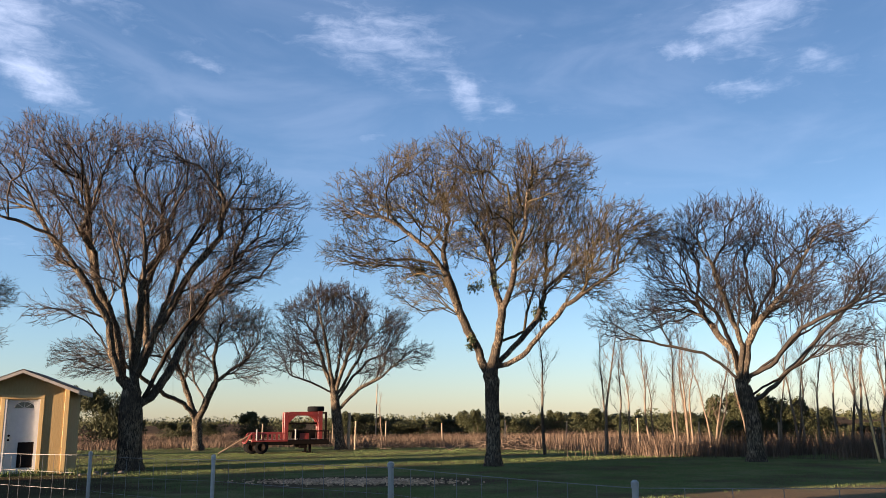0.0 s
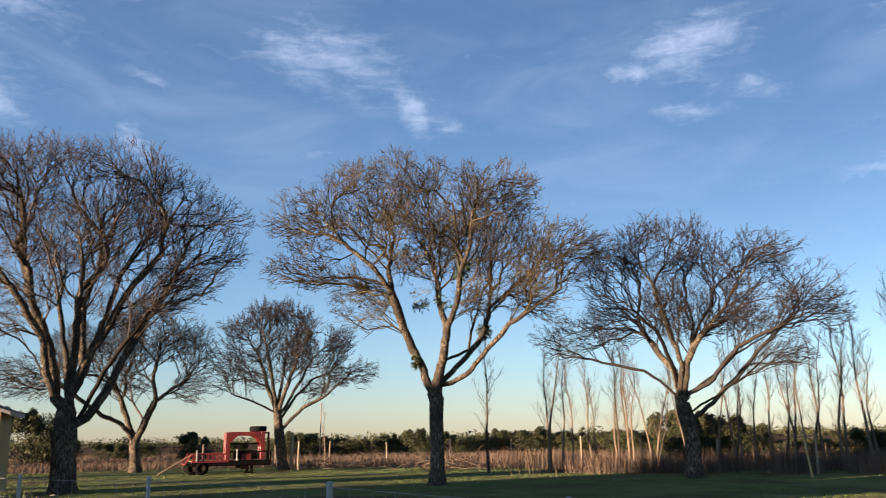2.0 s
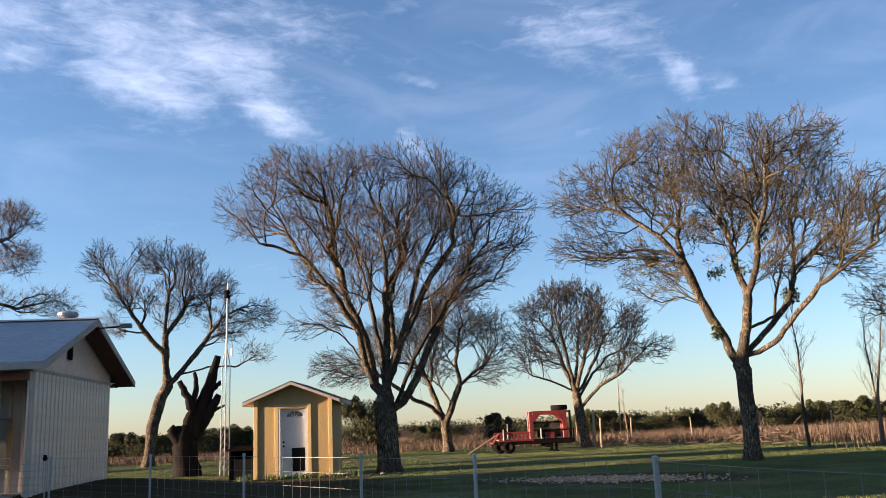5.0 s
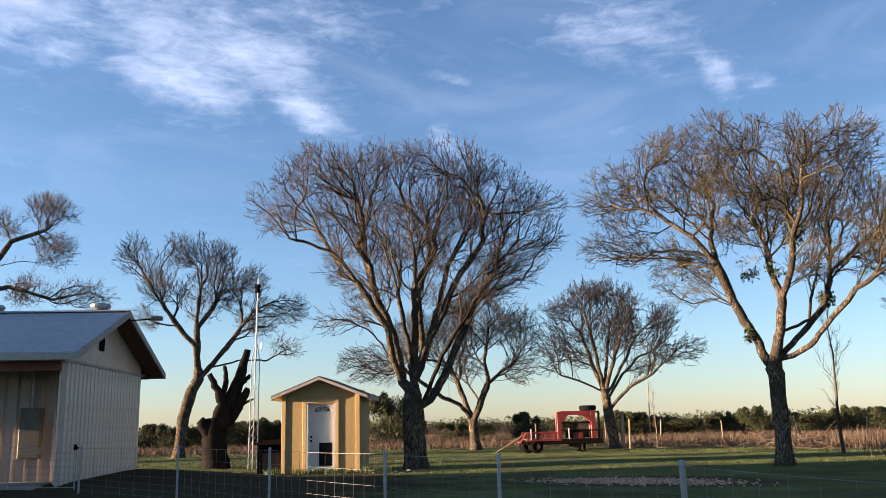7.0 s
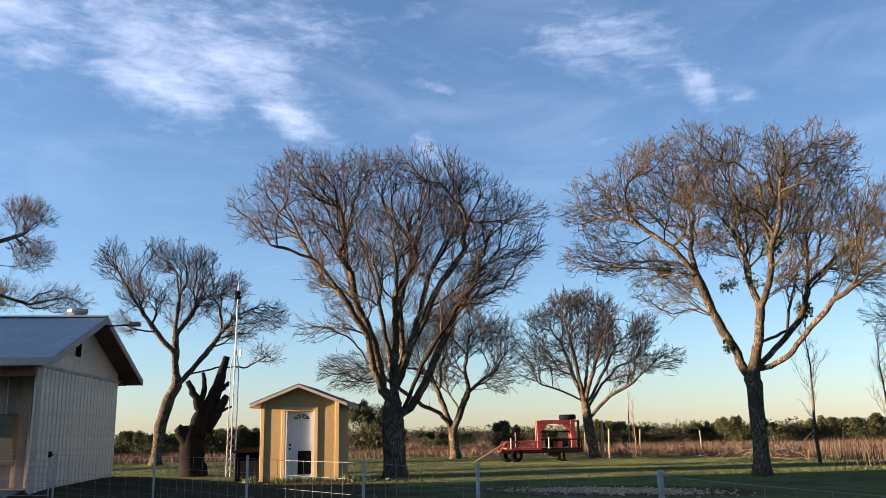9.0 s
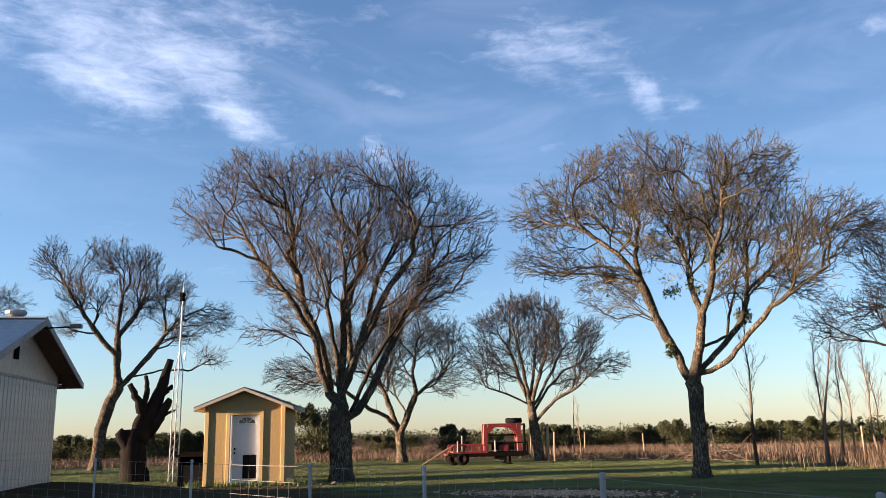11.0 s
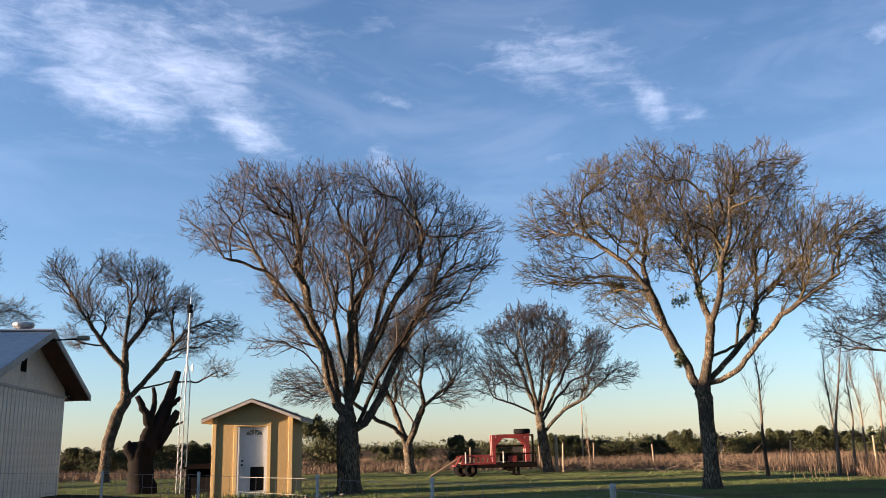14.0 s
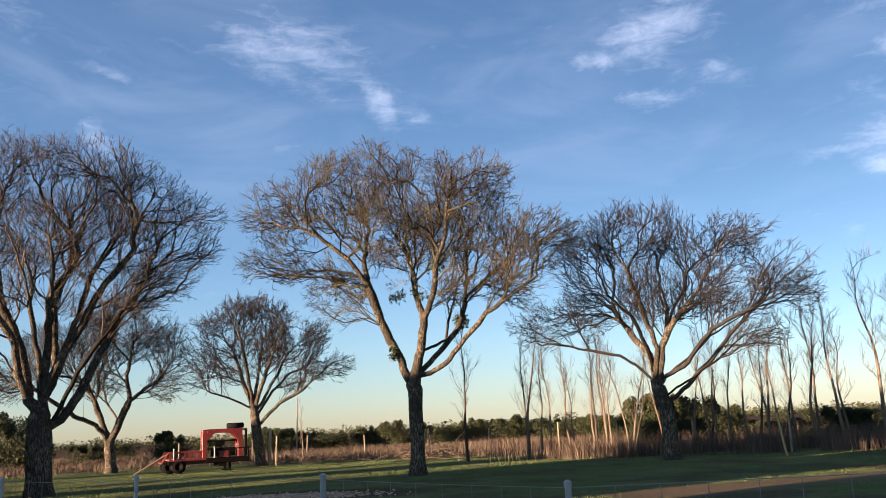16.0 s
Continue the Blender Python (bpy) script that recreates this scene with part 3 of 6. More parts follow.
        centre = pos.mean(axis=0) - np.array([0, 0, 0.35 * np.ptp(pos[:, 2])])

        def unit(v):
            return v / (np.linalg.norm(v, axis=1)[:, None] + 1e-9)

        def crooked(start, way, size, joints, bend, lift):
            """Random walks that set out along way."""
            line, d = [start], unit(way)
            for _ in range(joints):
                line.append(line[-1] + d * size / joints)
                d = unit(d + rng.normal(0, bend, d.shape) + np.array([0, 0, lift]))
            return np.stack(line, 1)

        out = unit(pos[at] - centre)
        way = unit(pos[at] - pos[parent[at]]) * 0.8 + out * 0.6 + rng.normal(0, 0.42, (m, 3)) + np.array([0, 0, 0.10 - droop * 2])
        size = twig_length * rng.uniform(0.45, 1.0, (m, 1)) * np.where(ends[at], 1.25, 0.95)[:, None]
        main = crooked(pos[at], way, size, 3, crook, 0.04 - droop * 2)
        sets = [(main, np.tile(np.array([0.95, 0.8, 0.65, 0.4]) * tip, (m, 1)))]
        for joint in (1, 2):
            onward = unit(main[:, joint + 1] - main[:, joint])
            side = crooked(main[:, joint], onward * 0.9 + rng.normal(0, 0.45, (m, 3)), size * rng.uniform(0.3, 0.65, (m, 1)), 2, 0.25, -droop)
            sets.append((side, np.tile(np.array([0.7, 0.6, 0.35]) * tip, (m, 1))))
        return groups, sets


REF = np.array([0.31, 0.88, 0.36])
REF /= np.linalg.norm(REF)


def tubes_mesh(name, lines, material, sides):
    """Many tapered tubes in one mesh. lines: pairs of an (n, 3) array and n radii."""
    p = np.concatenate([l[0] for l in lines])
    r = np.concatenate([l[1] for l in lines])
    t = np.concatenate([np.gradient(l[0], axis=0) for l in lines])
    t /= np.linalg.norm(t, axis=1)[:, None] + 1e-9
    side = np.cross(t, REF)
    side /= np.linalg.norm(side, axis=1)[:, None] + 1e-9
    up = np.cross(t, side)
    a = np.arange(sides) * 2 * np.pi / sides
    ring = p[:, None, :] + r[:, None, None] * (side[:, None, :] * np.cos(a)[None, :, None] + up[:, None, :] * np.sin(a)[None, :, None])
    counts = np.array([len(l[0]) for l in lines])
    ends = np.cumsum(counts) - 1
    first = np.setdiff1d(np.arange(len(p)), ends)
    j = np.arange(sides)
    k = (j + 1) % sides
    base = first[:, None] * sides
    quads = np.stack([base + j, base + k, base + sides + k, base + sides + j], 2).reshape(-1, 4)
    return quick_mesh(name, ring.reshape(-1, 3), quads, material, True)


def quick_mesh(name, verts, faces, material, smooth=False):
    """A mesh from arrays, all faces with the same number of corners."""
    data = bpy.data.meshes.new(name)
    nf, k = faces.shape
    data.vertices.add(len(verts))
    data.vertices.foreach_set("co", np.asarray(verts, np.float32).ravel())
    data.loops.add(nf * k)
    data.loops.foreach_set("vertex_index", faces.astype(np.int32).ravel())
    data.polygons.add(nf)
    data.polygons.foreach_set("loop_start", np.arange(nf, dtype=np.int32) * k)
    data.polygons.foreach_set("loop_total", np.full(nf, k, np.int32))
    if smooth:
        data.polygons.foreach_set("use_smooth", np.ones(nf, bool))
    data.materials.append(material)
    data.update(calc_edges=True)
    return data


def joined(name, first, second):
    """Two meshes of one material in one."""
    bm = bmesh.new()
    bm.from_mesh(first)
    bm.from_mesh(second)
    bm.to_mesh(first)
    bm.free()
    return first


def plant_tree(s, label, seed, trunk_radius, count, bark=BARK, twig=TWIG, sink=0.1, **grow):
    groups, sets = s.grow(seed, trunk_radius, count, **grow)
    x, y = s.base
    root = thing("tree", pose(x, y, rise(x, y) - sink, 0, 0, -s.heading), label, "tree")
    # a flared foot on the first line
    p, r = groups["trunk"][0]
    low = np.clip(1 - p[:, 2] / (trunk_radius * 2.6), 0, 1)
    groups["trunk"][0] = (p, r * (1 + 0.55 * low ** 2))
    rough = np.random.default_rng(seed + 500)
    for k, (p, r) in enumerate(groups["trunk"]):
        swell = np.convolve(rough.normal(0, 0.08, len(r) + 4), np.ones(3) / 3, "same")[2:-2]
        groups["trunk"][k] = (p, r * (1 + swell))
    part("trunk", tubes_mesh("trunk", groups["trunk"], bark, 11), bark, root)
    crown = tubes_mesh("crown", groups["crown"], twig, 4)
    fine = tubes_mesh("twig", [pair for lines, wide in sets for pair in zip(lines, wide)], twig, 3)
    crown = joined("crown", crown, fine)
    part("crown", crown, twig, root)
    return root


big_tree = Skeleton((-2.03, 26.81), -4.3)
big_tree.limb((-0.00, 0.00, -0.09), (-0.05, 0.00, 1.11), (-0.08, 0.00, 2.15), (-0.07, 0.00, 2.59))
big_tree.limb((-0.16, -0.00, 2.29), (-0.46, -0.07, 2.73), (-0.71, -0.20, 3.52), (-0.83, -0.37, 4.31), (-1.37, -0.57, 5.17), (-1.86, -0.79, 6.02), (-2.46, -1.04, 6.74), (-3.45, -1.31, 7.13), (-3.98, -1.60, 7.20))
big_tree.limb((-0.16, 0.00, 2.41), (-0.39, 0.13, 2.74), (-0.52, 0.37, 3.49), (-0.73, 0.67, 4.42), (-1.19, 1.04, 5.53), (-1.48, 1.45, 6.28), (-1.79, 1.90, 7.77), (-1.97, 2.40, 9.05))
big_tree.limb((-0.07, -0.00, 2.59), (-0.01, -0.18, 3.69), (0.08, -0.50, 4.66), (0.00, -0.92, 5.60), (0.01, -1.42, 6.39), (-0.10, -1.98, 7.39), (-0.11, -2.60, 8.25))
big_tree.limb((0.02, 0.00, 2.59), (0.24, 0.18, 3.72), (0.18, 0.50, 4.78), (0.13, 0.92, 5.77), (0.55, 1.42, 6.94), (0.86, 1.98, 8.20), (1.10, 2.60, 9.73))
big_tree.limb((0.02, -0.00, 2.67), (0.16, -0.12, 3.20), (0.49, -0.34, 4.17), (0.87, -0.62, 4.76), (1.24, -0.95, 5.58), (1.86, -1.33, 6.52), (2.59, -1.75, 7.43), (3.00, -2.20, 7.99))
big_tree.limb((-0.08, 0.00, 1.89), (0.48, 0.08, 2.23), (0.87, 0.21, 2.85), (1.27, 0.39, 3.72), (1.69, 0.60, 4.52), (2.12, 0.85, 5.60), (2.98, 1.11, 6.86), (4.41, 1.40, 7.75))
big_tree.limb((-0.06, -0.00, 2.50), (-0.15, -0.27, 3.54), (-0.37, -0.76, 4.92), (-0.65, -1.39, 6.24), (-0.97, -2.15, 7.14), (-1.11, -3.00, 7.79))
big_tree.limb((0.05, 0.00, 2.53), (0.39, 0.27, 3.58), (0.69, 0.76, 5.11), (1.21, 1.39, 6.76), (1.87, 2.15, 8.13), (2.26, 3.00, 9.40))
big_tree.limb((0.23, -0.00, 2.28), (0.82, -0.30, 3.35), (1.35, -0.85, 4.32), (2.11, -1.56, 5.44), (2.95, -2.40, 6.15))
big_tree.limb((-0.78, -0.00, 3.58), (-1.05, -0.15, 4.01), (-1.37, -0.44, 4.31), (-1.97, -0.80, 4.65), (-2.70, -1.00, 4.80))
big_tree.lobes((-4.30, 8.40, 1.27, 2.49, 0.82), (-3.00, 9.08, 1.72, 3.28, 1.45), (-1.06, 9.38, 2.09, 3.79, 1.31), (1.00, 9.25, 2.09, 3.77, 1.27), (2.80, 8.55, 1.72, 3.19, 1.36), (4.00, 7.85, 1.23, 2.46, 1.31), (-1.80, 7.46, 1.45, 3.66, 0.91), (0.05, 7.44, 1.63, 3.85, 1.09), (2.09, 7.05, 1.63, 3.51, 1.09), (3.38, 6.47, 1.09, 2.92, 0.73), (-2.15, 6.33, 0.73, 3.57, 0.51), (-1.06, 6.04, 1.00, 3.79, 0.73), (0.59, 5.93, 1.00, 3.82, 0.82), (2.53, 5.82, 1.00, 3.35, 0.64), (-1.78, 5.04, 0.64, 3.66, 0.45), (1.69, 5.36, 0.91, 3.63, 0.54), (-2.50, 4.75, 0.70, 1.20, 0.50))
tall_tree = Skeleton((8.18, 23.77), 19.0)
tall_tree.limb((0.02, 0.00, -0.10), (0.05, 0.00, 0.99), (0.03, 0.00, 1.98), (0.05, 0.00, 2.56))
tall_tree.limb((0.02, -0.00, 2.47), (-0.32, -0.08, 3.22), (-0.70, -0.23, 4.25), (-1.02, -0.42, 5.03), (-1.29, -0.65, 5.79), (-1.68, -0.91, 6.30), (-2.63, -1.19, 7.13), (-3.86, -1.50, 7.70))
tall_tree.limb((-1.32, 0.00, 5.90), (-1.38, 0.19, 6.63), (-1.18, 0.53, 7.61), (-1.56, 0.97, 8.52), (-1.71, 1.50, 9.68))
tall_tree.limb((0.13, -0.00, 2.70), (0.27, -0.14, 3.68), (0.43, -0.38, 4.61), (0.66, -0.71, 5.26), (0.80, -1.09, 6.04), (1.13, -1.52, 6.90), (1.16, -2.00, 7.84))
tall_tree.limb((0.44, 0.00, 4.66), (0.14, 0.30, 5.70), (0.05, 0.85, 6.71), (-0.43, 1.56, 7.83), (-0.81, 2.40, 9.46))
tall_tree.limb((0.12, -0.00, 2.84), (0.50, -0.08, 3.03), (1.12, -0.23, 3.39), (1.74, -0.42, 4.17), (2.25, -0.65, 4.73), (3.08, -0.91, 5.24), (3.91, -1.20, 5.76))
tall_tree.limb((0.15, 0.00, 2.89), (0.79, 0.16, 3.68), (1.44, 0.46, 4.41), (1.76, 0.84, 5.34), (2.49, 1.29, 6.04), (3.65, 1.80, 7.15))
tall_tree.limb((0.40, 0.00, 3.75), (1.05, 0.35, 4.05), (1.30, 0.99, 5.00), (1.59, 1.82, 5.89), (2.40, 2.80, 7.43))
tall_tree.lobes((-3.80, 7.95, 1.45, 2.63, 1.02), (-3.60, 6.45, 1.62, 2.86, 0.68), (-2.10, 5.65, 1.02, 3.52, 0.68), (-2.10, 8.50, 1.54, 3.46, 1.19), (-1.00, 8.93, 1.19, 3.73, 0.94), (0.40, 8.43, 1.71, 3.83, 1.37), (2.00, 8.32, 1.62, 3.61, 1.28), (-0.54, 7.17, 1.88, 3.79, 1.02), (1.73, 6.89, 1.54, 3.67, 1.19), (3.48, 6.82, 1.54, 3.02, 1.28), (2.54, 5.79, 1.02, 3.44, 0.68), (4.20, 6.97, 0.85, 2.53, 0.85), (4.81, 6.85, 0.72, 1.92, 0.77), (3.40, 5.25, 1.00, 2.40, 0.60), (1.30, 5.60, 0.90, 2.50, 0.70), (-2.00, 5.00, 0.90, 2.20, 0.45))
spreading_tree = Skeleton((16.01, 22.29), 35.7)
spreading_tree.limb((0.03, 0.00, -0.16), (0.02, 0.00, 0.76), (0.02, 0.00, 1.36), (-0.14, 0.00, 2.16), (-0.23, 0.00, 2.48))
spreading_tree.limb((-0.24, -0.00, 2.44), (-0.73, -0.09, 2.95), (-1.28, -0.25, 3.39), (-2.33, -0.46, 3.63), (-3.01, -0.72, 3.78), (-3.84, -1.00, 4.31))
spreading_tree.limb((-0.19, 0.00, 2.55), (-0.34, 0.16, 3.35), (-0.89, 0.46, 4.04), (-1.44, 0.84, 4.90), (-2.05, 1.29, 5.65), (-2.67, 1.80, 6.75))
spreading_tree.limb((-0.16, -0.00, 2.55), (-0.07, -0.21, 3.56), (-0.35, -0.61, 4.38), (-0.59, -1.12, 5.30), (-0.82, -1.72, 6.18), (-0.88, -2.40, 6.67))
spreading_tree.limb((-0.12, 0.00, 2.54), (0.03, 0.21, 3.58), (0.36, 0.61, 4.33), (1.03, 1.12, 4.84), (1.85, 1.72, 5.50), (2.62, 2.40, 6.46))
spreading_tree.limb((-0.08, -0.00, 2.47), (0.81, -0.13, 3.02), (1.59, -0.35, 4.02), (2.41, -0.65, 4.40), (3.39, -1.00, 4.73), (4.24, -1.40, 5.16))
spreading_tree.limb((-0.22, -0.00, 2.62), (-0.39, -0.30, 3.61), (-0.77, -0.85, 4.58), (-1.30, -1.56, 5.32), (-1.81, -2.40, 5.98))
spreading_tree.limb((-0.11, -0.00, 2.61), (0.09, -0.14, 3.59), (0.50, -0.40, 4.42), (1.09, -0.74, 4.99), (1.57, -1.14, 5.66), (1.95, -1.60, 6.10))
spreading_tree.limb((0.03, 0.00, 2.64), (0.82, 0.23, 3.24), (1.55, 0.66, 3.89), (2.40, 1.21, 4.34), (3.40, 1.86, 4.92), (4.47, 2.60, 5.64))
spreading_tree.limb((0.15, -0.00, 1.96), (1.05, -0.38, 2.64), (1.69, -1.09, 3.09), (2.53, -2.00, 3.26))
spreading_tree.limb((0.02, 0.00, 1.76), (0.40, 0.10, 2.04), (0.74, 0.27, 2.32), (1.53, 0.49, 3.12), (2.36, 0.76, 4.08), (3.45, 1.07, 5.13), (4.30, 1.40, 6.11))
spreading_tree.lobes((-3.69, 4.49, 1.21, 2.38, 0.84), (-2.07, 6.15, 1.12, 3.29, 1.40), (-0.71, 6.96, 1.49, 3.61, 1.21), (0.58, 7.17, 1.12, 3.66, 0.93), (-0.33, 5.24, 1.68, 3.65, 1.12), (1.73, 6.43, 1.21, 3.50, 1.12), (2.76, 6.42, 1.21, 3.17, 1.02), (3.72, 5.95, 1.30, 2.65, 1.02), (4.37, 5.18, 0.93, 2.12, 0.93), (2.43, 4.99, 1.49, 3.30, 0.93), (-2.09, 4.83, 1.12, 3.28, 0.84), (1.05, 4.93, 1.12, 3.62, 0.84), (2.78, 3.72, 1.12, 3.17, 0.47))
round_tree = Skeleton((6.35, 40.98), 8.7)
round_tree.limb((0.06, 0.00, -0.13), (-0.09, 0.00, 0.94), (-0.21, 0.00, 1.82), (-0.31, 0.00, 2.71))
round_tree.limb((-0.30, -0.00, 2.66), (-1.18, -0.19, 3.17), (-2.14, -0.54, 3.56), (-3.27, -1.00, 4.10))
round_tree.limb((-0.33, 0.00, 2.82), (-0.94, 0.23, 4.37), (-1.36, 0.64, 5.81), (-2.31, 1.17, 7.10), (-3.33, 1.80, 7.38))
round_tree.limb((-0.33, -0.00, 2.82), (-0.63, -0.28, 4.53), (-0.95, -0.78, 6.07), (-1.22, -1.43, 7.35), (-1.03, -2.20, 7.75))
round_tree.limb((-0.31, 0.00, 2.82), (-0.14, 0.46, 4.58), (0.15, 1.31, 6.31), (-0.19, 2.40, 7.93))
round_tree.limb((-0.25, -0.00, 2.82), (0.24, -0.38, 4.52), (0.82, -1.09, 5.82), (1.25, -2.00, 6.88))
round_tree.limb((-0.22, 0.00, 2.55), (0.64, 0.20, 4.17), (1.34, 0.57, 5.41), (2.59, 1.04, 6.70), (3.36, 1.60, 7.06))
round_tree.limb((-0.13, -0.00, 1.87), (0.87, -0.12, 2.97), (1.93, -0.35, 3.56), (3.29, -0.65, 4.71), (4.11, -1.00, 5.01))
round_tree.limb((-0.19, 0.00, 2.23), (0.45, 0.17, 3.40), (1.34, 0.49, 4.39), (2.78, 0.91, 5.04), (3.65, 1.40, 3.99))
round_tree.lobes((-2.35, 6.69, 0.96, 2.30, 0.84), (-2.73, 5.29, 1.12, 2.04, 1.12), (-1.26, 7.25, 1.26, 2.77, 0.90), (-0.01, 7.40, 1.26, 2.98, 0.79), (1.25, 6.84, 1.18, 2.90, 1.07), (2.38, 5.86, 1.18, 2.58, 1.07), (0.15, 5.57, 2.11, 2.98, 1.41), (-1.21, 4.74, 1.41, 2.78, 1.12), (2.11, 4.60, 1.26, 2.68, 0.90), (3.65, 4.73, 0.79, 1.75, 0.73), (-2.83, 4.14, 0.70, 1.96, 0.51), (1.41, 3.91, 0.84, 2.87, 0.51))
forked_tree = Skeleton((-0.23, 42.96), -0.4)
forked_tree.limb((0.00, 0.00, -0.11), (-0.06, 0.00, 0.74), (-0.13, 0.00, 1.49))
forked_tree.limb((-0.17, -0.00, 1.41), (-0.49, -0.13, 2.09), (-0.76, -0.38, 2.33), (-1.67, -0.70, 2.72), (-2.45, -1.07, 3.36), (-3.46, -1.50, 4.14))
forked_tree.limb((-0.18, 0.00, 1.50), (-0.48, 0.20, 2.34), (-0.93, 0.57, 3.72), (-1.57, 1.04, 4.61), (-2.45, 1.60, 5.50))
forked_tree.limb((-0.07, -0.00, 1.49), (0.11, -0.14, 2.08), (0.35, -0.38, 2.59), (0.66, -0.71, 3.39), (0.52, -1.09, 4.58), (0.68, -1.52, 5.50), (0.72, -2.00, 6.83))
forked_tree.limb((0.25, 0.00, 2.63), (-0.30, 0.42, 3.44), (-1.01, 1.20, 4.04), (-1.90, 2.20, 4.98))
forked_tree.limb((0.67, 0.00, 3.42), (1.47, 0.27, 3.99), (2.85, 0.76, 5.04), (3.41, 1.40, 5.86))
forked_tree.lobes((1.05, 6.82, 2.18, 3.33, 1.89), (2.47, 5.56, 1.22, 2.45, 1.75), (2.25, 4.01, 1.16, 2.64, 0.82), (-0.56, 6.21, 2.04, 3.78, 1.75), (-2.64, 5.62, 1.75, 3.80, 1.46), (-4.62, 4.51, 1.60, 3.22, 1.22), (-5.86, 4.49, 1.16, 2.40, 1.11), (-0.73, 4.27, 1.46, 3.80, 0.87))
leaning_tree = Skeleton((-14.77, 41.52), -19.6)
leaning_tree.limb((-0.05, 0.00, -0.12), (0.12, 0.00, 1.99), (0.47, 0.00, 3.33), (0.79, 0.00, 3.93))
leaning_tree.limb((0.76, -0.00, 3.87), (0.57, -0.11, 5.51), (-0.45, -0.30, 6.70), (-1.24, -0.56, 7.89), (-2.25, -0.86, 9.46), (-2.82, -1.20, 10.39))
leaning_tree.limb((0.70, 0.00, 4.42), (0.57, 0.23, 6.55), (0.76, 0.64, 8.28), (0.55, 1.17, 9.85), (-0.53, 1.80, 11.04))
leaning_tree.limb((0.79, -0.00, 3.93), (1.76, -0.19, 5.08), (2.76, -0.53, 6.44), (3.52, -0.97, 7.41), (4.70, -1.50, 7.94))
leaning_tree.limb((1.30, 0.00, 4.47), (2.80, 0.23, 4.90), (4.26, 0.65, 4.91), (6.02, 1.20, 6.00))
leaning_tree.limb((0.56, 0.00, 6.46), (1.60, 0.46, 8.01), (2.24, 1.31, 10.01), (1.97, 2.40, 10.87))
leaning_tree.lobes((-2.54, 10.04, 0.95, 2.10, 1.19), (-1.35, 8.84, 1.19, 2.92, 1.49), (0.09, 10.36, 1.43, 3.41, 1.04), (1.57, 9.76, 1.19, 3.54, 1.19), (0.99, 7.94, 1.79, 3.53, 1.49), (3.07, 8.54, 1.19, 3.34, 1.19), (3.66, 7.03, 1.49, 3.16, 1.19), (5.16, 7.48, 1.19, 2.31, 0.95), (5.13, 5.53, 1.13, 2.34, 0.54), (-1.32, 7.06, 1.19, 2.94, 0.83))
bent_tree = Skeleton((-23.00, 38.76), -30.7)
bent_tree.limb((0.00, -0.00, 0.28), (-0.34, -0.03, 4.03), (-0.64, -0.08, 6.99), (-0.80, -0.14, 8.38), (-0.57, -0.22, 9.07), (-0.04, -0.30, 9.65), (0.45, -0.40, 10.57), (1.96, -0.50, 11.25))
bent_tree.limb((-0.62, 0.00, 8.06), (0.57, 0.12, 8.43), (2.51, 0.35, 7.93), (4.30, 0.65, 8.44), (5.16, 1.00, 8.64))
bent_tree.limb((-0.45, 0.00, 9.25), (0.76, 0.42, 9.70), (2.19, 1.20, 10.06))
bent_tree.lobes((0.38, 11.55, 1.16, 1.77, 1.01), (2.03, 12.10, 1.46, 2.28, 1.01), (2.39, 10.29, 1.16, 2.30, 1.16), (1.37, 8.17, 1.22, 2.17, 0.73), (3.62, 8.03, 1.83, 2.13, 0.73), (4.76, 8.42, 0.85, 1.56, 0.55))
far_tree = Skeleton((-37.37, 49.56), -37.0)
far_tree.limb((0.01, 0.00, 0.15), (-0.39, 0.00, 5.07), (-0.37, 0.00, 6.89))
far_tree.limb((-0.37, -0.00, 6.89), (0.61, -0.35, 9.11), (1.86, -1.00, 10.20))
far_tree.limb((-0.37, 0.00, 6.89), (-0.45, 0.35, 9.92), (-0.26, 1.00, 11.94))
far_tree.limb((-0.37, 0.00, 6.89), (-2.03, 0.35, 9.11), (-2.83, 1.00, 10.66))
far_tree.lobes((-0.53, 11.00, 2.52, 2.92, 1.89), (1.21, 10.32, 2.10, 2.77, 1.76), (2.47, 9.60, 1.47, 2.26, 1.09), (-2.11, 10.17, 2.10, 2.57, 2.10))
edge_tree = Skeleton((28.19, 17.20), 58.3)
edge_tree.limb((-0.01, 0.00, -0.80), (0.23, 0.00, 0.80), (0.26, 0.00, 2.09))
edge_tree.limb((0.24, -0.00, 1.90), (-0.20, -0.12, 3.44), (-1.16, -0.35, 5.28), (-2.16, -0.65, 6.68), (-3.11, -1.00, 7.69))
edge_tree.limb((0.26, 0.00, 2.09), (-0.51, 0.12, 3.68), (-1.81, 0.35, 4.52), (-3.70, 0.65, 4.63), (-4.51, 1.00, 4.85))
edge_tree.limb((0.26, -0.00, 2.09), (0.79, -0.29, 4.48), (0.31, -0.82, 6.79), (-0.16, -1.50, 8.12))
edge_tree.limb((0.34, 0.00, 2.08), (1.72, 0.53, 4.08), (2.88, 1.50, 6.00))
edge_tree.lobes((-3.03, 7.75, 1.23, 2.52, 0.78), (-2.22, 6.68, 1.34, 2.86, 0.89), (-1.24, 7.79, 1.23, 3.08, 1.34), (-3.23, 4.74, 1.56, 2.41, 0.67), (-1.31, 5.34, 1.56, 3.07, 1.34), (0.37, 7.33, 2.01, 3.08, 1.79), (1.91, 6.50, 2.01, 2.64, 2.01), (-0.11, 8.84, 1.34, 3.13, 0.67))
dead_tree = Skeleton((-9.25, 29.66), -17.3)
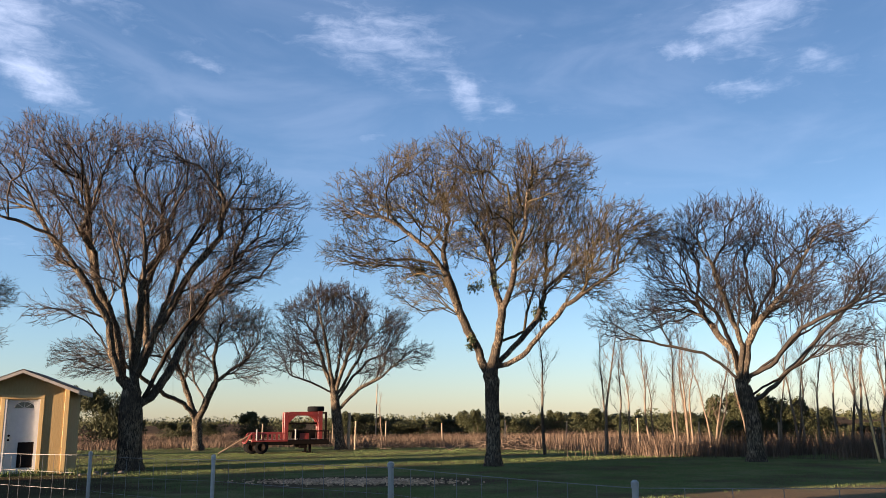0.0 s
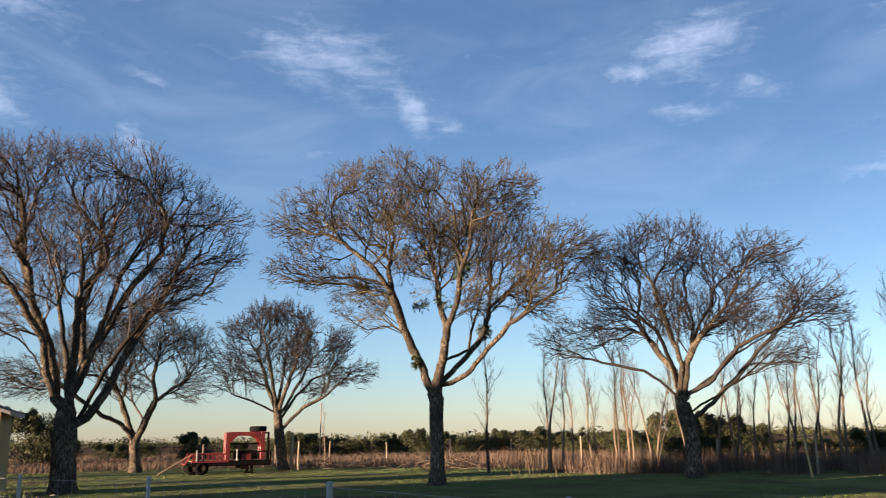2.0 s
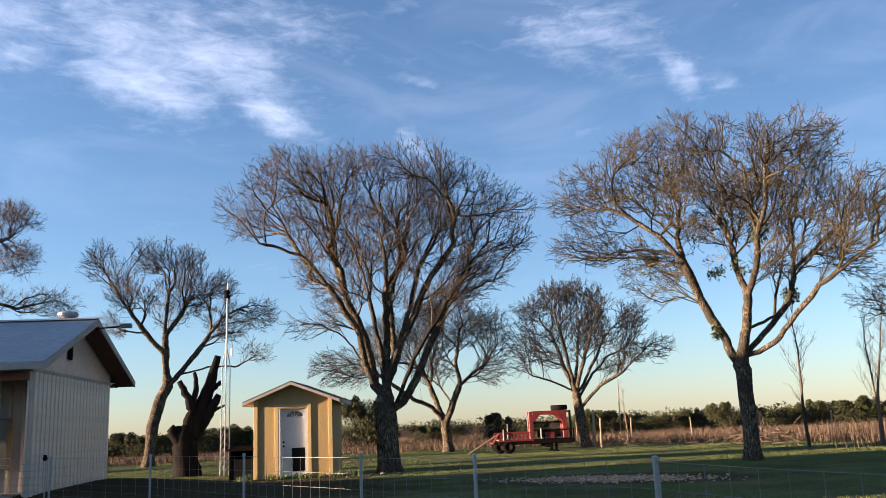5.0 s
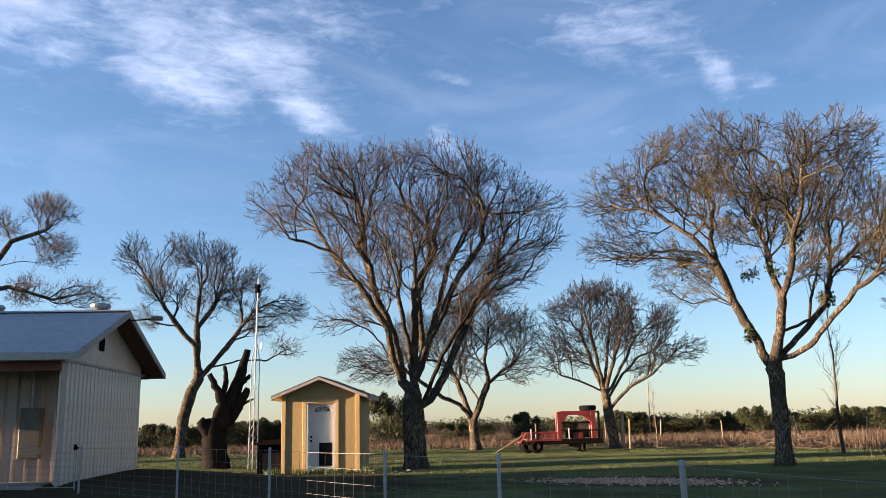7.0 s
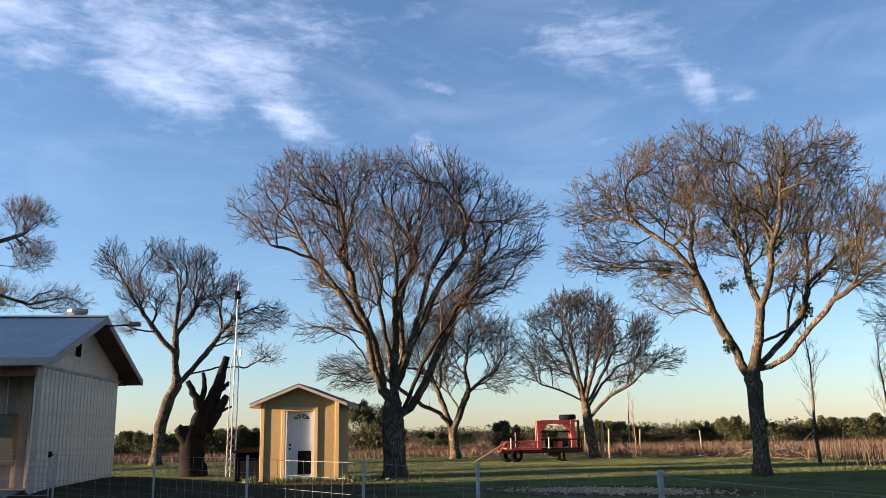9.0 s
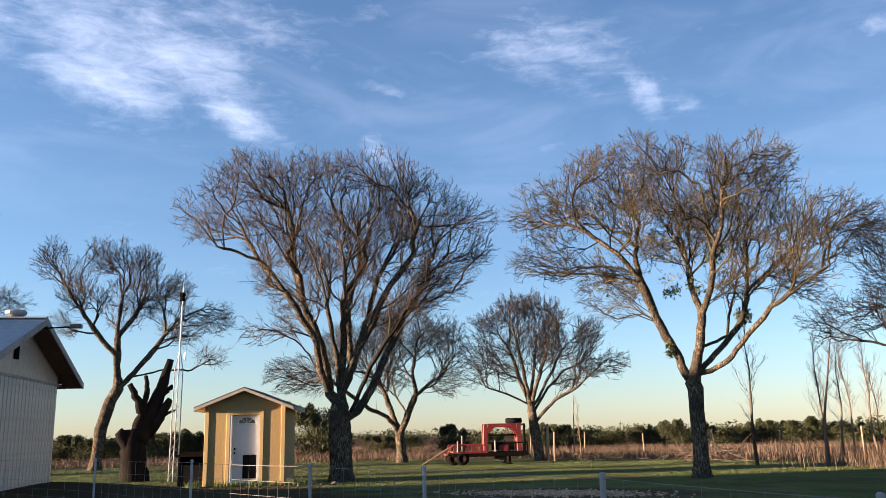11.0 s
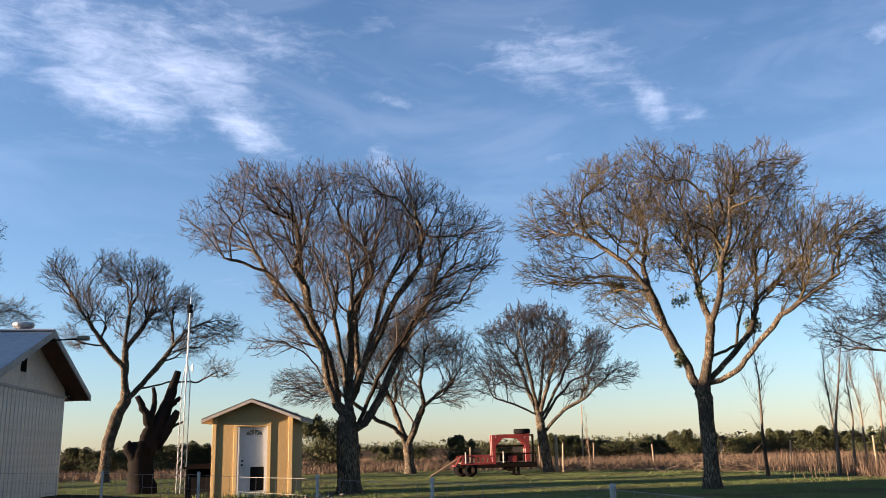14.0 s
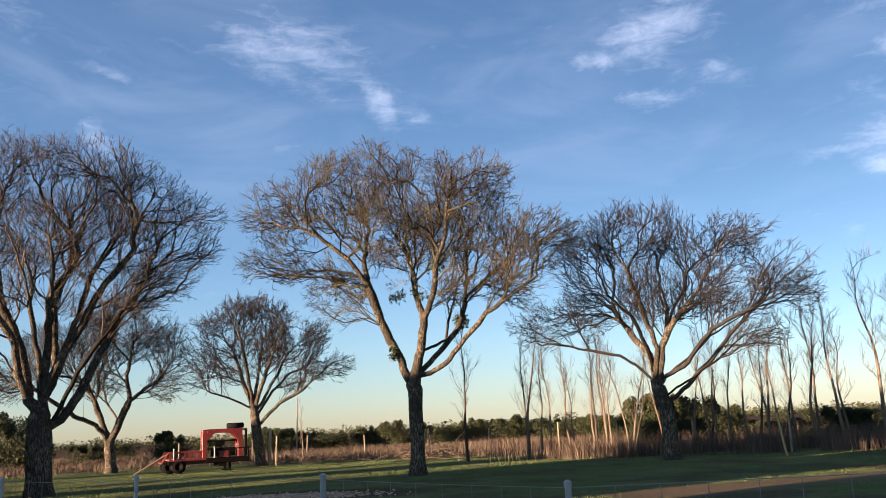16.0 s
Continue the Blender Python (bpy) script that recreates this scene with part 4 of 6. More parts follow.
dead_tree.limb((0.02, 0.0, -0.10), (-0.04, 0.0, 0.75), (-0.10, 0.0, 1.32), (-0.05, 0.0, 1.72))
dead_tree.limb((-0.12, -0.05, 1.05), (-0.36, -0.10, 1.38), (-0.54, -0.14, 1.66))
dead_tree.limb((0.06, 0.0, 1.35), (0.42, 0.05, 2.25), (0.70, 0.10, 3.05), (0.96, 0.15, 4.02))
dead_tree.limb((-0.05, -0.05, 1.55), (0.14, -0.12, 2.20), (0.00, -0.16, 2.65), (-0.29, -0.22, 3.18))
dead_tree.limb((0.12, -0.10, 2.20), (0.27, -0.08, 2.90), (0.26, -0.02, 3.20), (0.19, 0.04, 3.46))
dead_tree.limb((0.36, 0.02, 1.60), (0.68, -0.10, 2.10), (0.90, -0.18, 2.48), (1.00, -0.22, 2.68))
dead_tree.limb((0.66, -0.08, 2.06), (0.95, 0.05, 2.24), (1.22, 0.12, 2.36))
dead_tree.limb((0.68, 0.12, 2.80), (0.88, 0.20, 2.98), (1.08, 0.26, 3.16))


plant_tree(big_tree, "tall bare tree with many ascending limbs and a wide fan-shaped crown", 11, 0.33, 6500, twigs=2, twig_length=0.40, tip=0.0072, gaps=-0.04, clump=0.9, power=0.51)
golden = plant_tree(tall_tree, "bare forked tree with golden lichen on its open crown", 12, 0.225, 6300, twig=TWIG_GOLD, twigs=2, twig_length=0.40, tip=0.0074, gaps=0.0, clump=1.1, power=0.52, jitter=0.042, crook=0.42)
plant_tree(spreading_tree, "low wide-spreading bare tree with a leaning trunk", 13, 0.24, 4200, twig=TWIG_SHADED, twigs=2, twig_length=0.40, tip=0.0072, gaps=0.0, clump=0.9, power=0.52, jitter=0.034, crook=0.34)
plant_tree(round_tree, "small round-crowned bare tree standing behind the trailer", 14, 0.25, 3400, twig=TWIG_SHADED, twigs=2, twig_length=0.42, tip=0.0092, gaps=-0.02)
plant_tree(forked_tree, "bare tree with a low fork and drooping outer twigs", 15, 0.25, 4400, twigs=2, twig_length=0.42, tip=0.0085, droop=0.06)
plant_tree(leaning_tree, "bare tree with a leaning pale trunk by the radio mast", 16, 0.27, 3000, twigs=2, twig_length=0.42, gaps=-0.02, tip=0.0088)
plant_tree(bent_tree, "bare tree bent sideways, rising behind the metal house", 17, 0.17, 1500, twigs=2, twig_length=0.48, tip=0.0080, gaps=0.0)
plant_tree(far_tree, "round bare tree far behind the metal house", 18, 0.25, 2200, twigs=2, tip=0.0085, step=0.35, twig_length=0.6, gaps=-0.02)
plant_tree(edge_tree, "large bare tree at the end of the sapling row", 19, 0.3, 4600, twigs=2, twig_length=0.42, tip=0.008)


def build_dead_tree():
    s = dead_tree
    x, y = s.base
    root = thing("dead_tree", pose(x, y, rise(x, y) - 0.1, 0, 0, -s.heading), "black dead tree sawn back to thick stubs", "tree")
    sizes = [(0.47, 0.36), (0.26, 0.17), (0.33, 0.12), (0.21, 0.09), (0.11, 0.06), (0.20, 0.12), (0.08, 0.03), (0.11, 0.07)]
    rng = random.Random(5)
    for k, line in enumerate(s.lines):
        r0, r1 = sizes[k]
        n = len(line)
        pts, radii = [], []
        for i in range(n - 1):
            for j in range(4):
                f = j / 4
                pts.append(Vector(line[i] * (1 - f) + line[i + 1] * f) * 1.05 + Vector((rng.gauss(0, 0.012), rng.gauss(0, 0.012), 0)))
                radii.append((r0 + (r1 - r0) * (i + f) / (n - 1)) * rng.uniform(0.92, 1.08))
        pts.append(Vector(line[-1]) * 1.05)
        radii.append(r1 * 0.97)
        if k == 0:
            radii[0] *= 1.05
        part("trunk" if k == 0 else "stub", Geo().tube(pts, radii, 14), DARK_BARK, root, smooth=True)


build_dead_tree()


def leaf_cloud(rng, blobs, count, size, material, name):
    """Small triangles scattered through lumps: foliage seen from afar."""
    pick = rng.integers(0, len(blobs), count)
    b = np.array(blobs)[pick]
    u = rng.normal(size=(count, 3))
    u /= np.linalg.norm(u, axis=1)[:, None]
    u *= rng.random((count, 1)) ** 0.4
    c = b[:, :3] + u * b[:, 3:]
    a1 = rng.normal(size=(count, 3)) * size
    a2 = rng.normal(size=(count, 3)) * size
    verts = np.stack([c + a1, c + a2, c - 0.6 * (a1 + a2) + np.array([0, 0, size * 0.8])], 1).reshape(-1, 3)
    return quick_mesh(name, verts, np.arange(count * 3).reshape(-1, 3), material)


def add_mistletoe():
    """Leafy clumps hanging on the limbs of the golden tree."""
    rng = np.random.default_rng(3)
    for x, y, z, r in MISTLETOE_AT:
        blobs = [(x + rng.normal(0, r * 0.5), y + rng.normal(0, r * 0.4), z + rng.normal(0, r * 0.6), r * 0.6, r * 0.6, r * 0.7) for _ in range(4)]
        tagged(part("mistletoe", leaf_cloud(rng, blobs, 170, 0.038, MISTLETOE, "mistletoe"), MISTLETOE, golden, "dark green leafy clump"), kind="stuff")


MISTLETOE_AT = [(-0.15, -0.1, 5.45, 0.32), (-0.4, -0.2, 3.75, 0.22), (1.55, 0.6, 4.75, 0.25), (-2.2, 0.5, 5.9, 0.35), (0.9, -0.9, 6.3, 0.28)]
add_mistletoe()


def add_dry_leaves():
    """Golden dead leaves that still hang in the upper crown."""
    rng = np.random.default_rng(8)
    for x, y, z, r in ((-2.9, 0.3, 7.6, 0.7), (-1.6, -0.4, 8.2, 0.9), (-0.4, 0.6, 7.4, 0.8), (0.7, -0.5, 8.3, 0.9), (1.7, 0.2, 7.6, 0.8), (-1.2, 0.2, 6.6, 0.7), (2.9, 0.0, 6.6, 0.6), (0.4, 0.4, 6.7, 0.6)):
        blobs = [(x + rng.normal(0, r * 0.7), y + rng.normal(0, r), z + rng.normal(0, r * 0.6), r * 0.35, r * 0.35, r * 0.3) for _ in range(9)]
        tagged(part("dry_leaves", leaf_cloud(rng, blobs, 520, 0.016, DRY_LEAF, "dry_leaves"), DRY_LEAF, golden, "golden brown dead leaves"), kind="stuff")


add_dry_leaves()


# ---------------------------------------------------------------- saplings, bushes, woods
def sapling_lines(rng, tall, spread):
    lines = []
    n = 12
    lean = rng.normal(0, 0.05, 2)
    stem = []
    p = np.zeros(3)
    d = np.array([lean[0], lean[1], 1.0])
    for i in range(n + 1):
        stem.append(p.copy())
        d = d * 0.8 + np.array([lean[0], lean[1], 1.0]) * 0.2 + rng.normal(0, 0.09, 3) * np.array([1, 1, 0.2])
        d /= np.linalg.norm(d)
        p = p + d * tall / n
    stem = np.array(stem)
    lines.append((stem, np.linspace(0.066, 0.006, n + 1) * (tall / 4.5) ** 0.5))

    def shoot(at, way, size, r, level):
        q = [at]
        w = way / np.linalg.norm(way)
        for i in range(5):
            w = w + rng.normal(0, 0.17, 3) + np.array([0, 0, 0.07])
            w /= np.linalg.norm(w)
            q.append(q[-1] + w * size / 5)
        q = np.array(q)
        lines.append((q, np.linspace(r, r * 0.3, 6)))
        if level < 2:
            for i in range(1, 6):
                for _ in range(2 if level == 0 else 1):
                    if rng.random() < 0.8:
                        side = rng.normal(0, 1, 3)
                        side[2] = abs(side[2]) * 0.8
                        side /= np.linalg.norm(side)
                        shoot(q[i], 0.75 * w + side * 0.75, size * rng.uniform(0.3, 0.6), r * 0.5, level + 1)

    for i in range(3, n + 1):
        for _ in range(1 + (i > 5)):
            f = i / n
            side = rng.normal(0, 1, 3)
            side[2] = 0
            side /= np.linalg.norm(side)
            shoot(stem[i] if i < n else stem[-1], side * rng.uniform(0.35, 0.75) * spread + np.array([0, 0, 1.0]), tall * rng.uniform(0.09, 0.25) * (1.1 - 0.4 * f), 0.0105, 0)
    return lines


def plant_saplings():
    kinds = []
    for k in range(6):
        rng = np.random.default_rng(40 + k)
        lines = sapling_lines(rng, 4.6, (1.15, 1.0, 0.6, 1.2, 0.7, 0.9)[k])
        root = thing("sapling", pose(0, -60 - k, 0), "slender bare sapling with thin upright twigs", "sapling", "row of saplings")
        fat = [l for l in lines if l[1][0] > 0.02]
        thin = [l for l in lines if l[1][0] <= 0.02]
        mat = TWIG if k == 0 else TWIG_PALE
        part("stem", tubes_mesh("stem", fat, mat, 6), mat, root)
        part("crown", tubes_mesh("crown", thin, mat, 3), mat, root)
        kinds.append(root)
    rng = random.Random(9)
    spots = [(12.6, 30.5, 5.2), (14.7, 29.6, 5.2), (14.95, 29.9, 4.6), (15.2, 29.4, 4.3), (15.5, 29.2, 3.9), (16.2, 28.8, 4.2), (17.0, 28.3, 4.3), (17.1, 28.6, 4.5),
             (17.3, 28.1, 4.3), (17.45, 28.0, 4.1), (17.6, 28.3, 4.6), (18.05, 27.7, 3.9), (18.2, 27.6, 3.5), (19.95, 26.3, 3.9), (20.45, 25.95, 4.2)]
    spots += [(20.6, 25.8, 3.9), (21.05, 25.5, 4.0), (21.5, 25.1, 4.2), (21.8, 24.9, 4.3), (22.05, 24.6, 4.2), (22.3, 24.4, 3.8), (24.7, 21.9, 6.4),
              (23.8, 22.9, 5.3), (23.1, 23.6, 5.1), (22.4, 24.2, 4.6), (26.3, 20.0, 4.2), (26.5, 19.7, 3.8), (25.4, 21.2, 4.9), (19.2, 27.0, 3.6), (16.6, 29.3, 3.4), (25.9, 22.8, 5.6)]
    spots += [(27.5, 18.3, 4.5), (28.3, 17.0, 4.9), (29.0, 15.6, 4.4), (24.2, 24.6, 5.2), (22.9, 25.6, 4.8), (21.3, 27.0, 4.4), (8.85, 43.3, 2.7), (23.5, 24.9, 4.9), (24.4, 23.3, 4.4), (18.7, 28.4, 4.3)]
    last = {}
    for i, (x, y, h) in enumerate(spots):
        k = i % 6
        s = h / 4.6
        m = pose(x, y, rise(x, y) - 0.03, rng.uniform(-3, 3), rng.uniform(-3, 3), rng.uniform(0, 360)) @ Matrix.Diagonal((s * 0.9, s * 0.9, s, 1))
        last[k] = m if k not in last else last[k]
        if last[k] is not m:
            copy_thing(kinds[k], m)
    for k, m in last.items():
        kinds[k].matrix_world = m


plant_saplings()


def plant_bushes():
    kinds = []
    for k in range(5):
        rng = np.random.default_rng(70 + k)
        root = thing("cedar_bush", pose(0, -80 - k, 0), "dense dark green cedar bush at the edge of the pasture", "bush", "cedars along the pasture")
        blobs = []
        for _ in range(9):
            a, r = rng.uniform(0, 6.28), rng.uniform(0, 0.9)
            z = rng.uniform(0.2, 0.8)
            blobs.append((r * math.cos(a), r * math.sin(a), z, 0.55, 0.55, 0.28))
        for _ in range(8):
            a, r = rng.uniform(0, 6.28), rng.uniform(0, 0.8)
            blobs.append((r * math.cos(a), r * math.sin(a), rng.uniform(0.7, 0.95), 0.16, 0.16, 0.20))
        part("foliage", leaf_cloud(rng, blobs, 12000, 0.019, CEDAR, "foliage"), CEDAR, root)
        stem = Geo().tube([(0, 0, -0.05), (0.02, 0, 0.3), (0, 0.03, 0.6)], [0.06, 0.045, 0.02], 6)
        part("stem", stem, BARK, root)
        kinds.append(root)
    rng = random.Random(21)
    spots = []
    for a, d, w, h in ((-21.2, 62, 2.2, 2.4), (-19.6, 60, 2.0, 2.2), (-18.0, 64, 2.4, 2.4), (-15.8, 60, 2.6, 2.7), (-14.2, 62, 2.2, 2.5), (-12.9, 64, 2.0, 2.2),
                       (-6.2, 58, 2.3, 4.9), (-4.9, 60, 1.7, 2.6), (-1.6, 74, 2.2, 2.0), (0.2, 78, 1.8, 1.7), (3.1, 60, 1.9, 2.7), (5.6, 70, 1.6, 1.9)):
        spots.append((a, d, w, h))
    a = 9.0
    while a < 64:
        near = min(max((a - 24) / 20, 0), 1)
        d = 74 - 26 * near + rng.uniform(-6, 6)
        h = (2.3 if a < 24 else 2.4) + rng.uniform(-0.45, 0.7) - 0.9 * near
        spots.append((a, d, rng.uniform(1.5, 2.6), h))
        a += rng.uniform(0.9, 1.7)
    spots = [(p, q, r * 0.95, s * (0.68 if p < 40 else 0.56)) for p, q, r, s in spots]
    for a, d, w, h in ((34.5, 40, 1.9, 2.1), (36.5, 41, 2.1, 2.2), (37.8, 39, 1.6, 1.8), (46.0, 40, 1.8, 1.3), (52.5, 38, 1.8, 1.3), (54.5, 36, 1.6, 1.35), (57.5, 36, 2.0, 1.6)):
        spots.append((a, d, w, h))
    last = {}
    for i, (a, d, w, h) in enumerate(spots):
        x, y = d * math.sin(radians(a)), d * math.cos(radians(a))
        m = pose(x, y, rise(x, y) - 0.05, 0, 0, rng.uniform(0, 360)) @ Matrix.Diagonal((w, w, h, 1))
        if i < 5:
            last[i] = m
        else:
            copy_thing(kinds[i % 5], m)
    for k, m in last.items():
        kinds[k].matrix_world = m


plant_bushes()


def plant_far_woods():
    rng = np.random.default_rng(77)
    blobs = []
    for a in np.arange(-75, 85, 0.28):
        d = rng.uniform(240, 520)
        w = rng.uniform(2.5, 6)
        blobs.append((d * math.sin(radians(a)), d * math.cos(radians(a)), rng.uniform(0.2, 1.2), w, w, rng.uniform(1.2, 3.4)))
    ob = new("far_woods", leaf_cloud(rng, blobs, 60000, 0.30, CEDAR, "far_woods"))
    tagged(ob, "distant belt of low dark scrub along the skyline", "woods", kind="stuff")


plant_far_woods()


# ---------------------------------------------------------------- grass
def blades(name, label, material, rng, spots, tall, wide, bend=0.35, kind="stuff"):
    n = len(spots)
    z = np.array([rise(x, y) for x, y in spots])
    base = np.column_stack([spots, z - 0.01])
    h = tall * rng.uniform(0.45, 1.0, n)
    a = rng.uniform(0, 2 * np.pi, n)
    side = np.column_stack([np.cos(a), np.sin(a), np.zeros(n)]) * (wide * rng.uniform(0.6, 1.2, n))[:, None]
    lean = rng.normal(0, bend, (n, 2)) * h[:, None]
    tip = base + np.column_stack([lean, h])
    mid = base + np.column_stack([lean * 0.3, h * 0.55])
    verts = np.stack([base - side, base + side, mid + side * 0.7, mid - side * 0.7, tip], 1).reshape(-1, 3)
    k = np.arange(n)[:, None] * 5
    tris = np.concatenate([k + [0, 1, 2], k + [0, 2, 3], k + [3, 2, 4]], 0)
    ob = new(name, quick_mesh(name, verts, tris, material))
    return tagged(ob, label, "grass", kind=kind)


def wedge(rng, n, d0, d1, a0=-40, a1=66, power=1.0):
    """Spots spread over a sector round the yard."""
    d = d0 + (d1 - d0) * rng.random(n) ** power
    a = np.radians(rng.uniform(a0, a1, n))
    return np.column_stack([d * np.sin(a), d * np.cos(a)])


def field_edge(spots):
    """Where the mown yard gives way to the dry pasture."""
    x, y = spots[:, 0], spots[:, 1]
    t = np.clip((x - 6) / 16, 0, 1)
    wob = np.array([noise.noise((a * 0.12, b * 0.12, 2.0)) for a, b in spots]) * 3.0
    return y + 19 * t * t * (3 - 2 * t) + wob - 45.5


def sow():
    rng = np.random.default_rng(90)
    s = wedge(rng, 560000, 13, 50)
    patch = np.array([noise.noise((a * 0.45, b * 0.45, 7.0)) for a, b in s])
    s = s[(field_edge(s) < 0.5) & (patch > -0.08 + 0.22 * rng.normal(size=len(s)))]
    s = s[(s[:, 0] < 8.0) | (np.abs(s[:, 1] - 12.9) > 0.9 + 0.3 * rng.normal(size=len(s)))]
    stony = (np.abs(s[:, 0] - 3.2) < 1.9) & (np.abs(s[:, 1] - 19.0) < 1.8)
    trodden = ((s[:, 0] + 7.6) / 7.0) ** 2 + ((s[:, 1] - 20.0) / 7.5) ** 2 + 0.3 * rng.normal(size=len(s))
    s = s[~stony & (trodden > 0.75)]
    blades("grass", "short green winter grass in uneven tufts", GRASS, rng, s, 0.052, 0.0052)
    s = wedge(rng, 45000, 15, 46, power=0.7)
    clump = np.array([noise.noise((a * 0.9, b * 0.9, 17.0)) for a, b in s])
    s = s[(clump > 0.10) & (field_edge(s) < 0.5) & ((s[:, 0] < 6.0) | (s[:, 1] > 21.0))]
    s = s[(np.hypot(s[:, 0] - 3.2, s[:, 1] - 19.0) > 2.2) & (np.hypot((s[:, 0] + 7.6) / 7.0, (s[:, 1] - 20.0) / 7.5) > 0.9)]
    blades("tall_grass", "taller green tufts along the yard", GRASS, rng, s, 0.06, 0.007)
    s = np.column_stack([rng.uniform(-6.4, -2.6, 900), 25.30 + rng.normal(0, 0.16, 900)])
    s = s[np.array([noise.noise((a * 2.2, b * 2.2, 5.0)) for a, b in s]) > -0.05]
    blades("tall_grass", "dark green tufts along the foot of the shed", GRASS, rng, s, 0.24, 0.010)
    s = wedge(rng, 110000, 27, 95, power=0.8)
    s = s[field_edge(s) > -0.8]
    blades("dry_grass", "knee-high straw-coloured dry pasture grass", STRAW, rng, s, 0.42, 0.012)
    s = wedge(rng, 15000, 27, 46, 22, 66)
    thick = np.array([noise.noise((a * 0.35, b * 0.35, 27.0)) for a, b in s])
    s = s[(field_edge(s) > -0.5) & (thick > -0.15)]
    blades("weed_stems", "tall reddish brown dead weed stems", STEMS, rng, s, 0.95, 0.009, 0.22)
    f = rng.random(17000) ** 0.75
    s = np.column_stack([14.6 + 15.0 * f, 29.8 - 15.6 * f]) + rng.normal(0, 1.0, (17000, 2))
    clump = np.array([noise.noise((a * 0.6, b * 0.6, 37.0)) for a, b in s])
    s = s[clump > -0.12]
    blades("weed_stems", "dead brown weeds crowding the feet of the saplings", STEMS, rng, s, 0.9, 0.008, 0.25)
    s = wedge(rng, 9000, 44, 62, -24, 24)
    s = s[field_edge(s) > 0]
    blades("weed_stems", "tall reddish brown dead weed stems", STEMS, rng, s, 0.5, 0.010, 0.3)


sow()


def strew_gravel():
    rng = np.random.default_rng(95)
    verts, faces = [], []
    cube = np.array([(x, y, z) for z in (-1, 1) for x, y in ((-1, -1), (1, -1), (1, 1), (-1, 1))], float)
    quads = np.array([(3, 2, 1, 0), (4, 5, 6, 7), (0, 1, 5, 4), (1, 2, 6, 5), (2, 3, 7, 6), (3, 0, 4, 7)])
    for k in range(2600):
        u, v = rng.normal(0, 1.0), rng.normal(0, 0.55)
        x, y = 3.25 + u * 0.85 - 0.2 * v, 19.1 + v * 1.0 - 0.35 * u
        size = rng.uniform(0.010, 0.032)
        c = cube * rng.uniform(0.55, 1.0, (8, 3)) * size
        a = rng.uniform(0, 6.28)
        rot = np.array([[math.cos(a), -math.sin(a), 0], [math.sin(a), math.cos(a), 0], [0, 0, 0.7]])
        verts.append(c @ rot.T + np.array([x, y, rise(x, y) + size * 0.3]))
        faces.append(quads + 8 * k)
    ob = new("gravel", quick_mesh("gravel", np.concatenate(verts), np.concatenate(faces), GRAVEL))
    tagged(ob, "low scatter of pale broken limestone on bare soil", "gravel", kind="stuff")


strew_gravel()


